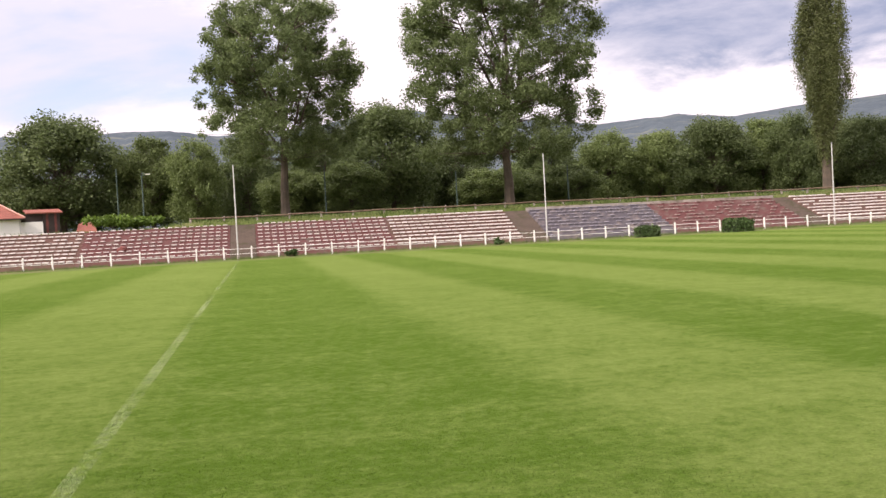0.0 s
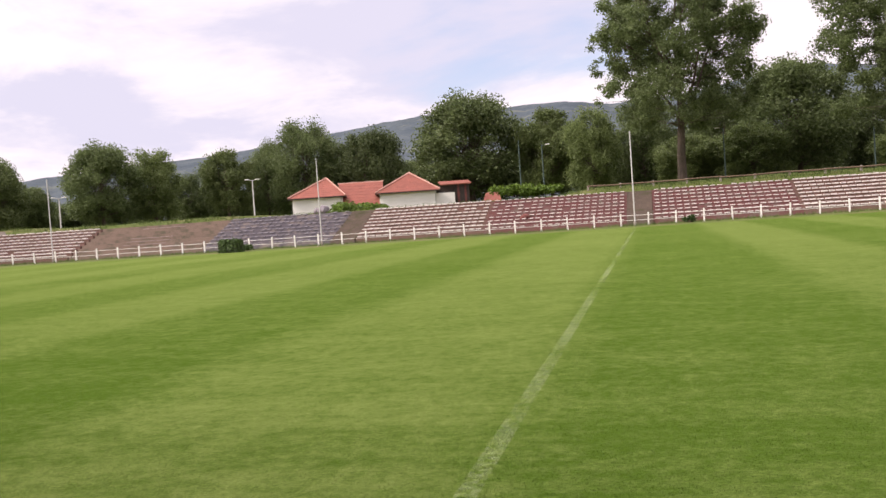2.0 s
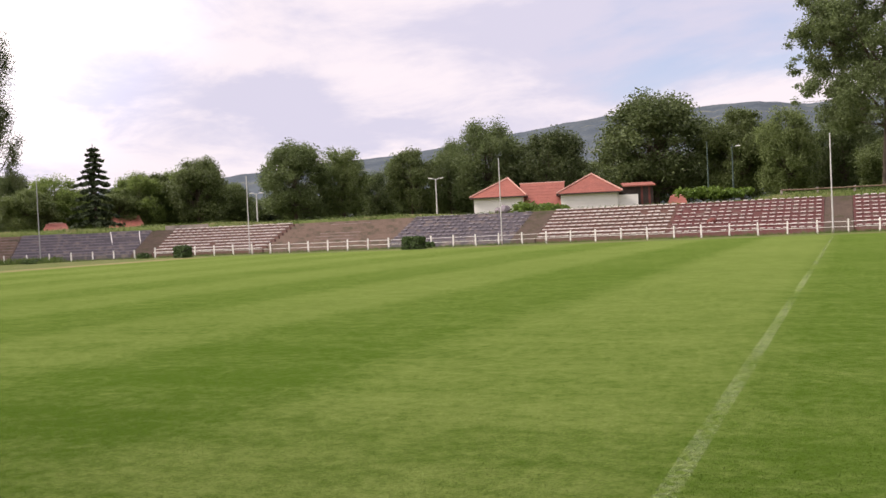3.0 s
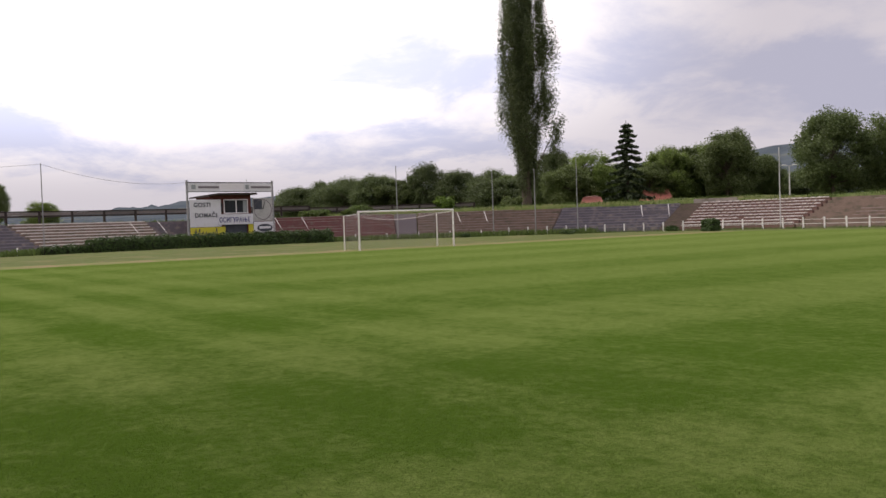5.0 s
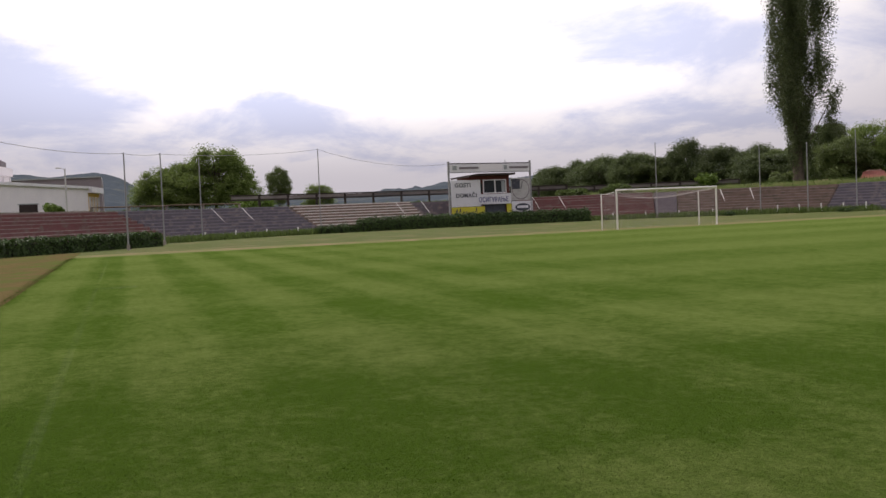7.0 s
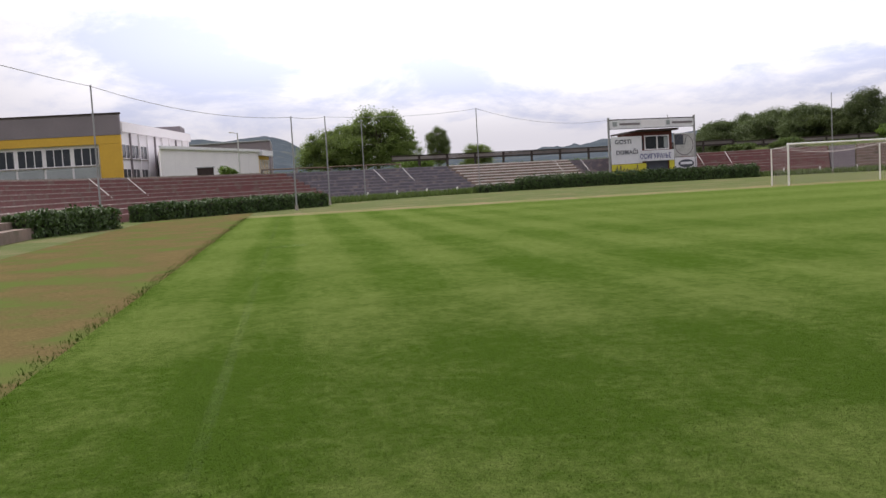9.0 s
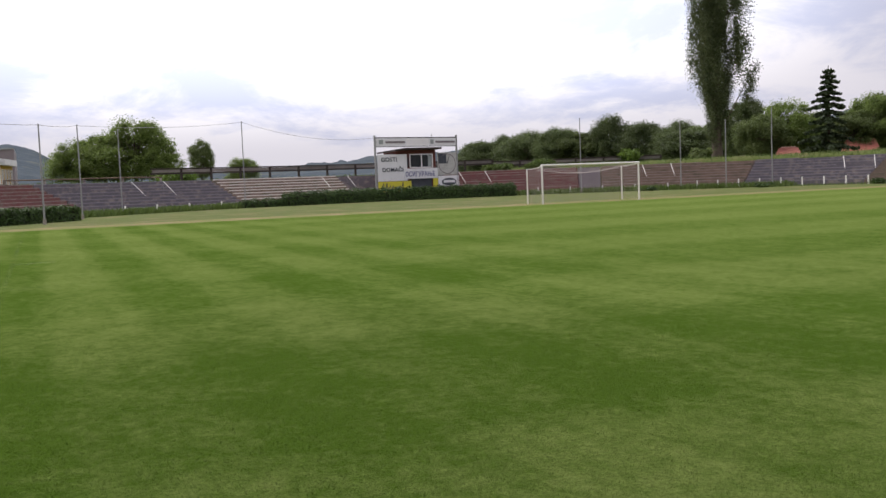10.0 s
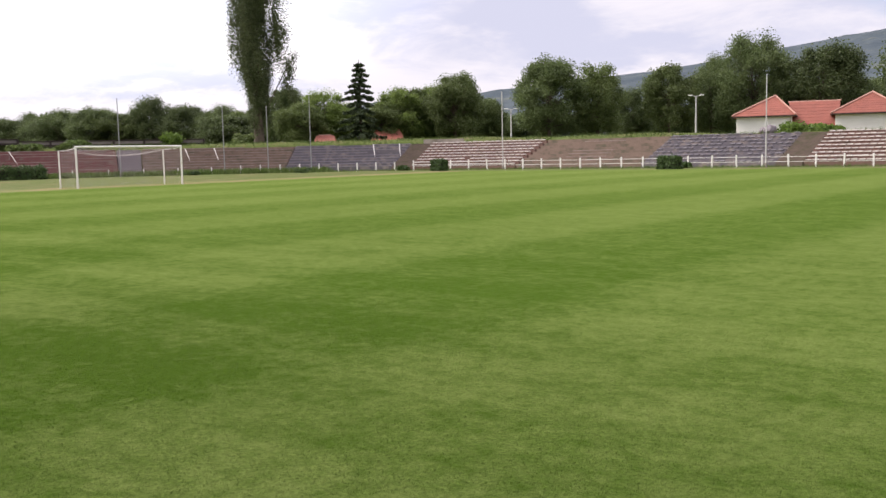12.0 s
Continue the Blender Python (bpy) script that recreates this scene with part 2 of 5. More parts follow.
M = {
    "rough_grass": material("rough_grass", (0.075, 0.105, 0.025), (0.105, 0.115, 0.04), 0.5, 0.9, 30, 0.03, spec=0.05, dirt=(0.15, 0.13, 0.06), dirt_scale=0.25),
    "soil": material("soil", (0.135, 0.104, 0.045), (0.098, 0.076, 0.037), 0.5, 0.95, 25, 0.02, spec=0.0, dirt=(0.092, 0.118, 0.032), dirt_scale=0.5, dirt_cover=(0.46, 0.62), grain=(0.6, 1.4)),
    "dry_grass": material("dry_grass", (0.165, 0.155, 0.060), (0.118, 0.145, 0.040), 0.45, 0.95, 22, 0.02, spec=0.05, dirt=(0.20, 0.155, 0.082), dirt_scale=0.6, dirt_cover=(0.47, 0.60)),
    "fence_slab": material("fence_slab", (0.20, 0.175, 0.165), (0.15, 0.13, 0.12), 0.8, 0.9, 15, 0.01, random_ob=0.25),
    "concrete": material("concrete", (0.33, 0.29, 0.25), (0.25, 0.22, 0.19), 1.2, 0.9, 20, 0.01, dirt=(0.14, 0.12, 0.09), dirt_scale=0.8),
    "red_step": material("red_step", (0.195, 0.080, 0.078), (0.165, 0.086, 0.080), 1.0, 0.85, 18, 0.01, dirt=(0.19, 0.145, 0.125), dirt_scale=1.3, dirt_cover=(0.50, 0.66)),
    "blue_step": material("blue_step", (0.128, 0.116, 0.134), (0.15, 0.134, 0.145), 1.0, 0.85, 18, 0.01, dirt=(0.26, 0.22, 0.20), dirt_scale=1.3, dirt_cover=(0.5, 0.64)),
    "bare_step": material("bare_step", (0.225, 0.165, 0.132), (0.175, 0.13, 0.105), 1.0, 0.9, 18, 0.01, dirt=(0.115, 0.105, 0.07), dirt_scale=1.0),
    "aisle_step": material("aisle_step", (0.165, 0.125, 0.100), (0.125, 0.098, 0.080), 1.0, 0.9, 18, 0.01, dirt=(0.09, 0.09, 0.05), dirt_scale=0.9),
    "white_step": material("white_step", (0.20, 0.115, 0.095), (0.17, 0.11, 0.09), 1.0, 0.9, 18, 0.01, dirt=(0.13, 0.09, 0.07), dirt_scale=1.4),
    "white_seat": material("white_seat", (0.70, 0.66, 0.62), (0.58, 0.53, 0.49), 2.0, 0.7, 15, 0.0, island=0.12, dirt=(0.42, 0.36, 0.3), dirt_scale=3, dirt_cover=(0.56, 0.7)),
    "dull_seat": material("dull_seat", (0.37, 0.30, 0.27), (0.29, 0.23, 0.21), 2.0, 0.75, 15, 0.0, island=0.2, dirt=(0.22, 0.15, 0.13), dirt_scale=3, dirt_cover=(0.5, 0.65)),
    "blue_seat": material("blue_seat", (0.23, 0.22, 0.255), (0.28, 0.26, 0.275), 2.0, 0.75, 15, 0.0, island=0.15),
    "white_paint": material("white_paint", (0.78, 0.76, 0.72), (0.68, 0.66, 0.61), 3, 0.6, 25, 0.0, random_ob=0.06, dirt=(0.45, 0.38, 0.3), dirt_scale=5, dirt_cover=(0.6, 0.75), grain=(0.93, 1.06)),
    "pole_steel": material("pole_steel", (0.33, 0.33, 0.33), (0.26, 0.26, 0.255), 3, 0.5, 30, metal=0.3, dirt=(0.3, 0.24, 0.18), dirt_scale=4, dirt_cover=(0.6, 0.75)),
    "grey_paint": material("grey_paint", (0.55, 0.54, 0.52), (0.46, 0.45, 0.43), 3, 0.5, 30, grain=(0.93, 1.06)),
    "green_steel": material("green_steel", (0.055, 0.085, 0.075), (0.045, 0.07, 0.062), 3, 0.5, 30),
    "rail_wood": material("rail_wood", (0.17, 0.115, 0.075), (0.11, 0.08, 0.055), 2, 0.85, 25, 0.005),
    "bark": material("bark", (0.125, 0.095, 0.072), (0.07, 0.056, 0.046), 1.5, 0.95, 12, 0.05),
    "twig": material("twig", (0.03, 0.032, 0.02), (0.02, 0.022, 0.014), 2, 0.95),
    "leaf_cottonwood": material("leaf_cottonwood", (0.112, 0.150, 0.054), (0.158, 0.200, 0.082), 0.35, 0.55, 2, island=0.35, through_light=0.5),
    "leaf_dark": material("leaf_dark", (0.084, 0.115, 0.040), (0.114, 0.148, 0.054), 0.3, 0.6, 2, island=0.24, through_light=0.4, random_ob=0.22),
    "leaf_mid": material("leaf_mid", (0.106, 0.142, 0.043), (0.140, 0.178, 0.062), 0.3, 0.6, 2, island=0.24, through_light=0.4, random_ob=0.2),
    "leaf_poplar": material("leaf_poplar", (0.080, 0.104, 0.040), (0.112, 0.136, 0.056), 0.4, 0.6, 2, island=0.3, through_light=0.3),
    "leaf_bronze": material("leaf_bronze", (0.098, 0.116, 0.040), (0.132, 0.150, 0.058), 0.4, 0.6, 2, island=0.2, through_light=0.35),
    "leaf_fresh": material("leaf_fresh", (0.13, 0.20, 0.03), (0.09, 0.15, 0.025), 0.6, 0.6, 2, island=0.3, through_light=0.4),
    "leaf_light": material("leaf_light", (0.150, 0.212, 0.046), (0.190, 0.250, 0.070), 0.3, 0.6, 2, island=0.24, through_light=0.5, random_ob=0.1),
    "needle": material("needle", (0.052, 0.075, 0.034), (0.080, 0.105, 0.050), 0.5, 0.7, 3, island=0.35, through_light=0.25),
    "hedge_leaf": material("hedge_leaf", (0.035, 0.068, 0.016), (0.060, 0.10, 0.024), 0.8, 0.6, 4, island=0.35, through_light=0.2),
    "weed_leaf": material("weed_leaf", (0.075, 0.12, 0.025), (0.11, 0.15, 0.04), 0.5, 0.7, 4, island=0.35, through_light=0.25),
    "tile_roof": material("tile_roof", (0.27, 0.090, 0.064), (0.20, 0.068, 0.050), 0.8, 0.8, 10, 0.02, random_ob=0.1),
    "roof_ridge": material("roof_ridge", (0.50, 0.30, 0.24), (0.42, 0.22, 0.17), 1, 0.8, 8),
    "plaster": material("plaster", (0.82, 0.80, 0.76), (0.74, 0.72, 0.68), 0.6, 0.85, 12, grain=(0.93, 1.06)),
    "grey_plaster": material("grey_plaster", (0.22, 0.19, 0.20), (0.19, 0.165, 0.175), 0.3, 0.8, 6, grain=(0.93, 1.06)),
    "white_panel": material("white_panel", (0.80, 0.77, 0.77), (0.74, 0.71, 0.72), 0.3, 0.7, 6, grain=(0.93, 1.06)),
    "yellow_plaster": material("yellow_plaster", (0.62, 0.38, 0.05), (0.56, 0.34, 0.05), 0.4, 0.7, 6, grain=(0.93, 1.06)),
    "dark_wood": material("dark_wood", (0.055, 0.04, 0.035), (0.035, 0.028, 0.025), 1.5, 0.85, 12),
    "brown_wood": material("brown_wood", (0.16, 0.05, 0.04), (0.11, 0.04, 0.035), 1.5, 0.8, 12),
    "board_white": material("board_white", (0.74, 0.73, 0.74), (0.66, 0.65, 0.67), 0.8, 0.55, 8, dirt=(0.5, 0.48, 0.46), dirt_scale=1.2, dirt_cover=(0.58, 0.75), grain=(0.93, 1.06)),
    "clock_face": material("clock_face", (0.50, 0.49, 0.46), (0.40, 0.40, 0.38), 0.9, 0.6, 8, dirt=(0.3, 0.28, 0.25), dirt_scale=1.5),
    "net_cord": material("net_cord", (0.42, 0.37, 0.35), (0.36, 0.32, 0.30), 2, 0.8),
    "board_grey": material("board_grey", (0.34, 0.36, 0.36), (0.28, 0.30, 0.30), 0.8, 0.55, 8, grain=(0.93, 1.06)),
    "board_yellow": material("board_yellow", (0.62, 0.55, 0.05), (0.52, 0.46, 0.05), 0.8, 0.55, 8, grain=(0.93, 1.06)),
    "ink": material("ink", (0.05, 0.055, 0.07), (0.08, 0.085, 0.10), 3, 0.6),
    "ink_blue": material("ink_blue", (0.10, 0.10, 0.22), (0.15, 0.15, 0.28), 3, 0.6),
    "dark_glass": material("dark_glass", (0.03, 0.033, 0.04), (0.05, 0.052, 0.06), 0.6, 0.1, spec=0.6),
    # blue-grey of the distant haze is part of the hills' base colour
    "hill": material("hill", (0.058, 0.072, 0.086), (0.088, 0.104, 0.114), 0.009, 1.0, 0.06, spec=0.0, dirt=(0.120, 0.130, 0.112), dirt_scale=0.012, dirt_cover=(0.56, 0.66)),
    "chalk": None,
}


def worn_chalk(cover):
    """Chalk line on grass: white where chalk still sticks to the blades, gaps between."""
    m = bpy.data.materials.new("chalk")
    m.use_nodes = True
    N, L = m.node_tree.nodes, m.node_tree.links
    p = N["Principled BSDF"]
    p.inputs["Base Color"].default_value, p.inputs["Roughness"].default_value = (0.46, 0.52, 0.30, 1), 0.95
    tc, n1, n2 = N.new("ShaderNodeTexCoord"), N.new("ShaderNodeTexNoise"), N.new("ShaderNodeTexNoise")
    n1.inputs["Scale"].default_value, n1.inputs["Detail"].default_value = 19, 9
    n2.inputs["Scale"].default_value, n2.inputs["Detail"].default_value = 0.3, 2
    for n in (n1, n2):
        L.new(tc.outputs["Object"], n.inputs["Vector"])
    add, r = N.new("ShaderNodeMath"), N.new("ShaderNodeMapRange")
    L.new(n1.outputs["Fac"], add.inputs[0])
    L.new(n2.outputs["Fac"], add.inputs[1])
    L.new(add.outputs[0], r.inputs["Value"])
    r.inputs["From Min"].default_value, r.inputs["From Max"].default_value = 0.84, 1.30
    r.inputs["To Max"].default_value = cover
    L.new(r.outputs[0], p.inputs["Alpha"])
    return m


M["chalk"], M["faint_chalk"] = worn_chalk(0.105), worn_chalk(0.022)


def mown_turf():
    """Mown grass: stripes of bent blades 4.1 m wide across the pitch, fainter ones along the touchline, grain at two scales."""
    m = bpy.data.materials.new("mown_turf")
    m.use_nodes = True
    N, L = m.node_tree.nodes, m.node_tree.links
    p = N["Principled BSDF"]
    p.inputs["Roughness"].default_value, p.inputs["Specular IOR Level"].default_value = 0.9, 0.0
    p.inputs["Sheen Weight"].default_value, p.inputs["Sheen Roughness"].default_value = 0.08, 0.25
    p.inputs["Sheen Tint"].default_value = (0.62, 0.85, 0.30, 1)
    tc, sep = N.new("ShaderNodeTexCoord"), N.new("ShaderNodeSeparateXYZ")
    L.new(tc.outputs["Object"], sep.inputs[0])

    def calc(op, a, b=None, clamp=False):
        n = N.new("ShaderNodeMath")
        n.operation, n.use_clamp = op, clamp
        for k, v in enumerate((a, b)):
            if v is None:
                continue
            if isinstance(v, (int, float)):
                n.inputs[k].default_value = v
            else:
                L.new(v, n.inputs[k])
        return n.outputs[0]

    def tex(scale, detail=5, rough=0.6, stretch=(1, 1, 1)):
        mp, n = N.new("ShaderNodeMapping"), N.new("ShaderNodeTexNoise")
        mp.inputs["Scale"].default_value = stretch
        L.new(tc.outputs["Object"], mp.inputs[0])
        L.new(mp.outputs[0], n.inputs["Vector"])
        n.inputs["Scale"].default_value, n.inputs["Detail"].default_value, n.inputs["Roughness"].default_value = scale, detail, rough
        return n.outputs["Fac"]

    def span(v, a, b, c=0.0, d=1.0):
        n = N.new("ShaderNodeMapRange")
        for k, val in zip(("From Min", "From Max", "To Min", "To Max"), (a, b, c, d)):
            n.inputs[k].default_value = val
        L.new(v, n.inputs["Value"])
        return n.outputs[0]

    def mixc(f, a, b, mode="MIX"):
        n = N.new("ShaderNodeMix")
        n.data_type, n.blend_type = "RGBA", mode
        for k, v in ((0, f), (6, a), (7, b)):
            if isinstance(v, (tuple, float, int)):
                n.inputs[k].default_value = (*v, 1) if isinstance(v, tuple) else v
            else:
                L.new(v, n.inputs[k])
        return n.outputs[2]

    wob = calc("MULTIPLY", calc("SUBTRACT", tex(0.5, 4), 0.5), 0.7)
    east = calc("MULTIPLY", calc("MAXIMUM", calc("SUBTRACT", sep.outputs[0], 2.9), 0.0), 0.37)      # narrower swaths past the second one
    across = calc("SINE", calc("MULTIPLY", calc("ADD", calc("ADD", calc("ADD", sep.outputs[0], east), 1.15), wob), -math.pi / STRIPE))
    stripe = span(across, -0.38, 0.38)
    along = calc("SINE", calc("MULTIPLY", calc("ADD", sep.outputs[1], wob), math.pi / 1.15))
    edge = span(sep.outputs[1], 4.0, 15.0, 1.0, 0.0)
    tracks = calc("MULTIPLY", span(along, -0.5, 0.5, -0.6, 0.5), edge)
    patch = tex(0.16, 6, 0.6)
    mid = tex(1.6, 6, 0.68)
    streak = tex(2.2, 5, 0.65, (0.35, 1.6, 1))
    grain = tex(34, 6, 0.75)
    # stripes fade westwards, their view-dependent sheen put into the colour
    west = span(sep.outputs[0], -22.0, -4.0, 1.0, 0.0)
    soft = calc("SUBTRACT", 0.42, calc("MULTIPLY", west, calc("ADD", calc("MULTIPLY", edge, 0.08), 0.19)))
    light = calc("ADD", calc("MULTIPLY", stripe, soft), calc("MULTIPLY", tracks, calc("ADD", calc("MULTIPLY", west, 0.16), 0.18)))
    light = calc("ADD", light, span(patch, 0.3, 0.7, -0.12, 0.14))
    # lighter towards the goal and the far side: grazing-angle brightness put into the colour
    light = calc("ADD", light, calc("ADD", span(sep.outputs[0], -30.0, -5.0, 0.32, 0.07), span(sep.outputs[1], 8.0, 45.0, 0.0, 0.14)))
    # darker patch by the touchline: shade between blades seen steeply, put into the colour
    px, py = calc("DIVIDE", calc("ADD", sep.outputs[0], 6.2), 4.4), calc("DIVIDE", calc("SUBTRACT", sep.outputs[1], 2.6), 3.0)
    shade_dist = calc("ADD", calc("ADD", calc("MULTIPLY", px, px), calc("MULTIPLY", py, py)), span(mid, 0.3, 0.7, -0.4, 0.4))
    light = calc("SUBTRACT", light, span(shade_dist, 0.0, 3.6, 0.10, 0.0))
    light = calc("ADD", light, span(mid, 0.3, 0.7, -0.17, 0.19))
    light = calc("ADD", light, span(tex(7.5, 7, 0.78), 0.3, 0.7, -0.40, 0.46))
    light = calc("ADD", light, span(streak, 0.32, 0.7, -0.08, 0.15), True)
    col = mixc(light, (0.047, 0.087, 0.009), (0.132, 0.170, 0.044))
    dry = span(tex(0.9, 7, 0.7), 0.6, 0.74, 0.0, 0.55)
    col = mixc(dry, col, (0.135, 0.172, 0.045))
    # the same painted shade as a multiplier on the colour
    shade_tone = span(shade_dist, 0.0, 3.6, 0.84, 1.0)
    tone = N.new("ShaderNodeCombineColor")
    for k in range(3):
        L.new(shade_tone, tone.inputs[k])
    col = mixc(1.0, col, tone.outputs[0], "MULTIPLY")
    g = span(grain, 0.28, 0.72, 0.58, 1.42)
    com = N.new("ShaderNodeCombineColor")
    for k in range(3):
        L.new(g, com.inputs[k])
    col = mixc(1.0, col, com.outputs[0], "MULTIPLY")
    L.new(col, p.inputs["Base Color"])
    b = N.new("ShaderNodeBump")
    b.inputs["Strength"].default_value, b.inputs["Distance"].default_value = 0.9, 0.03
    L.new(grain, b.inputs["Height"])
    L.new(b.outputs[0], p.inputs["Normal"])
    return m


STRIPE = 4.1
M["turf"] = mown_turf()


# ---- mesh helpers ----
def link(name, me, mat, parent=None, label="", category="", group="", kind=""):
    ob = new(name, me)
    if mat and not me.materials:
        me.materials.append(M[mat])
    if parent:
        ob.parent = parent
    return tagged(ob, label, category, group, kind)


def part(name, bm, mat, parent, label=""):
    me = bpy.data.meshes.new(name)
    bm.to_mesh(me)
    bm.free()
    return link(name, me, mat, parent, label)


def thing(name, label, category, m=None, group="", kind=""):
    ob = new(name)
    ob.empty_display_size = 0.3
    if m is not None:
        ob.matrix_basis = m
    return tagged(ob, label, category, group, kind)


def box(bm, x0, y0, z0, x1, y1, z1, bevel=0.0, m=None):
    mat = Matrix.Translation(((x0 + x1) / 2, (y0 + y1) / 2, (z0 + z1) / 2)) @ Matrix.Diagonal((x1 - x0, y1 - y0, z1 - z0, 1))
    r = bmesh.ops.create_cube(bm, size=1, matrix=(m @ mat) if m is not None else mat)
    if bevel:
        es = list({e for v in r["verts"] for e in v.link_edges})
        bmesh.ops.bevel(bm, geom=es, offset=bevel, segments=1, affect="EDGES")
    return bm


def tube(bm, a, b, r0, r1=None, seg=8):
    a, b = Vector(a), Vector(b)
    q = (b - a).to_track_quat("Z", "Y").to_matrix().to_4x4()
    bmesh.ops.create_cone(bm, cap_ends=True, segments=seg, radius1=r0, radius2=r0 if r1 is None else r1, depth=(b - a).length,
                          matrix=Matrix.Translation((a + b) / 2) @ q)
    return bm


def solid(bm, loops):
    """A closed body through loops of equal length, capped at both ends."""
    rows = [[bm.verts.new(p) for p in lp] for lp in loops]
    n = len(rows[0])
    for a, b in zip(rows, rows[1:]):
        for k in range(n):
            bm.faces.new((a[k], a[(k + 1) % n], b[(k + 1) % n], b[k]))
    bm.faces.new(rows[0][::-1])
    bm.faces.new(rows[-1])
    bmesh.ops.recalc_face_normals(bm, faces=bm.faces)
    return bm


def leaves_mesh(name, pts, normals, size, rng, fold=0.25, long=1.35):
    """Folded diamond leaf sprays at pts, facing about along normals."""
    n = len(pts)
    nrm = normals + rng.normal(0, 0.55, (n, 3))
    nrm /= np.linalg.norm(nrm, axis=1)[:, None] + 1e-9
    ref = rng.normal(0, 1, (n, 3))
    u = np.cross(nrm, ref)
    u /= np.linalg.norm(u, axis=1)[:, None] + 1e-9
    v = np.cross(nrm, u)
    s = (size * rng.uniform(0.6, 1.35, n))[:, None]
    quad = np.stack([pts - u * s * long, pts - v * s - nrm * s * fold, pts + u * s * long, pts + v * s - nrm * s * fold], 1).reshape(-1, 3)
    return quads(name, quad)


def quads(name, co):
    n = len(co) // 4
    me = bpy.data.meshes.new(name)
    me.vertices.add(4 * n)
    me.vertices.foreach_set("co", co.astype(np.float32).ravel())
    me.loops.add(4 * n)
    me.loops.foreach_set("vertex_index", np.arange(4 * n, dtype=np.int32))
    me.polygons.add(n)
    me.polygons.foreach_set("loop_start", np.arange(0, 4 * n, 4, dtype=np.int32))
    me.update(calc_edges=True)
    return me


# ---- the plan: a bowl round the pitch ----
# s runs along the barrier from the halfway line, leftwards as seen from the near touchline; o is the distance outside it
FAR, LEFT, RIGHT, MID = 73.8, -51.2, 62.0, 33.4
BEND, DEEP = FAR - MID, 42.0
ARC = math.pi * BEND


def bowl(s, o=0.0, z=0.0):
    if -RIGHT <= s <= -LEFT:
        return Vector((-s, FAR + o, z))
    if s > -LEFT + ARC:
        return Vector((LEFT + (s + LEFT - ARC), MID - DEEP - o, z))
    if s > -LEFT:
        a, cx, sign = (s + LEFT) / BEND, LEFT, -1
    else:
        a, cx, sign = (-RIGHT - s) / BEND, RIGHT, 1
    return Vector((cx + sign * math.sin(a) * (BEND + o), MID + math.cos(a) * ((BEND if a < math.pi / 2 else DEEP) + o), z))


def facing(s):
    """A pose on the barrier line at s: x along s, y outwards, z up."""
    a, b = bowl(s - 0.05), bowl(s + 0.05)
    x = (b - a).normalized()
    y = Vector((x.y, -x.x, 0))
    return Matrix(((x.x, y.x, 0, 0), (x.y, y.y, 0, 0), (0, 0, 1, 0), (0, 0, 0, 1)))


def stretch(s0, s1, step):
    n = max(1, round(abs(s1 - s0) / step))
    return [s0 + (s1 - s0) * k / n for k in range(n + 1)]


def bar(bm, s0, s1, o0, o1, z0, z1, step=2.0):
    """A body of rectangular section that follows the bowl."""
    return solid(bm, [[bowl(s, o0, z0), bowl(s, o1, z0), bowl(s, o1, z1), bowl(s, o0, z1)] for s in stretch(s0, s1, step)])


# ---- ground ----
def build_ground():
    total = 2 * (-LEFT + RIGHT) + 2 * ARC
    s0 = -RIGHT - ARC
    ss = [s0 + total * k / 260 for k in range(260)]
    rings = [(-40.2, 0), (-30, 0), (-20, 0), (-10, 0), (-2, 0), (1.9, 0), (9.3, 0), (9.6, 2.55), (11, 3.05), (13, 3.35), (16, 3.45), (22, 3.35),
             (40, 3.2), (90, 3.1), (200, 3.0), (600, 3.0), (1600, 2.8), (4500, 2.5)]
    co, faces = [], []
    for o, z in rings:
        for s in ss:
            p = bowl(s, o)
            if 9.5 < o < 60 and 5 < s < 60:
                z2 = z - (0.55 if o < 20 else 0.3) * min(1, (s - 5) / 4) * min(1, max(0.35, (46 - s) / 8))
            elif 9.5 < o < 60 and 96 < s < 190:
                z2 = z - 0.55 * min(1, (s - 96) / 6) * min(1, (190 - s) / 6)
            else:
                z2 = z
            lump = 0.16 * noise.noise(Vector((p.x * 0.25, p.y * 0.25, 3.0))) if 10.5 < o < 60 else 0.0
            co.append((p.x, p.y, z2 + lump))
    n = len(ss)
    for r in range(len(rings) - 1):
        for k in range(n):
            a, b = r * n + k, r * n + (k + 1) % n
            faces.append((a, b, b + n, a + n))
    me = bpy.data.meshes.new("ground")
    me.from_pydata(co, [], faces)
    bm = bmesh.new()
    bm.from_mesh(me)
    bmesh.ops.recalc_face_normals(bm, faces=bm.faces)
    if sum(f.normal.z for f in bm.faces) < 0:
        bmesh.ops.reverse_faces(bm, faces=bm.faces)
    bm.to_mesh(me)
    bm.free()
    link("ground", me, "rough_grass", None, "rough worn grass round the pitch and over the banks", "ground", kind="structure")


build_ground()


def slab(name, x0, y0, x1, y1, z0, z1, mat, label, category):
    bm = box(bmesh.new(), x0, y0, z0, x1, y1, z1)
    me = bpy.data.meshes.new(name)
    bm.to_mesh(me)
    bm.free()
    return link(name, me, mat, None, label, category, kind="structure")


slab("pitch", -50.9, -2.45, 58.0, 66.8, -0.05, 0.03, "turf", "striped mown football pitch turf, slightly worn", "pitch")
slab("verge", -55.6, -2.45, -50.91, 66.8, -0.05, 0.012, "dry_grass", "dry yellowed grass behind the goal line", "verge")
slab("track", -61.8, -8.2, 60, -2.46, -0.05, 0.012, "soil", "bare brown earth strip with thin dry grass beside the pitch", "track")

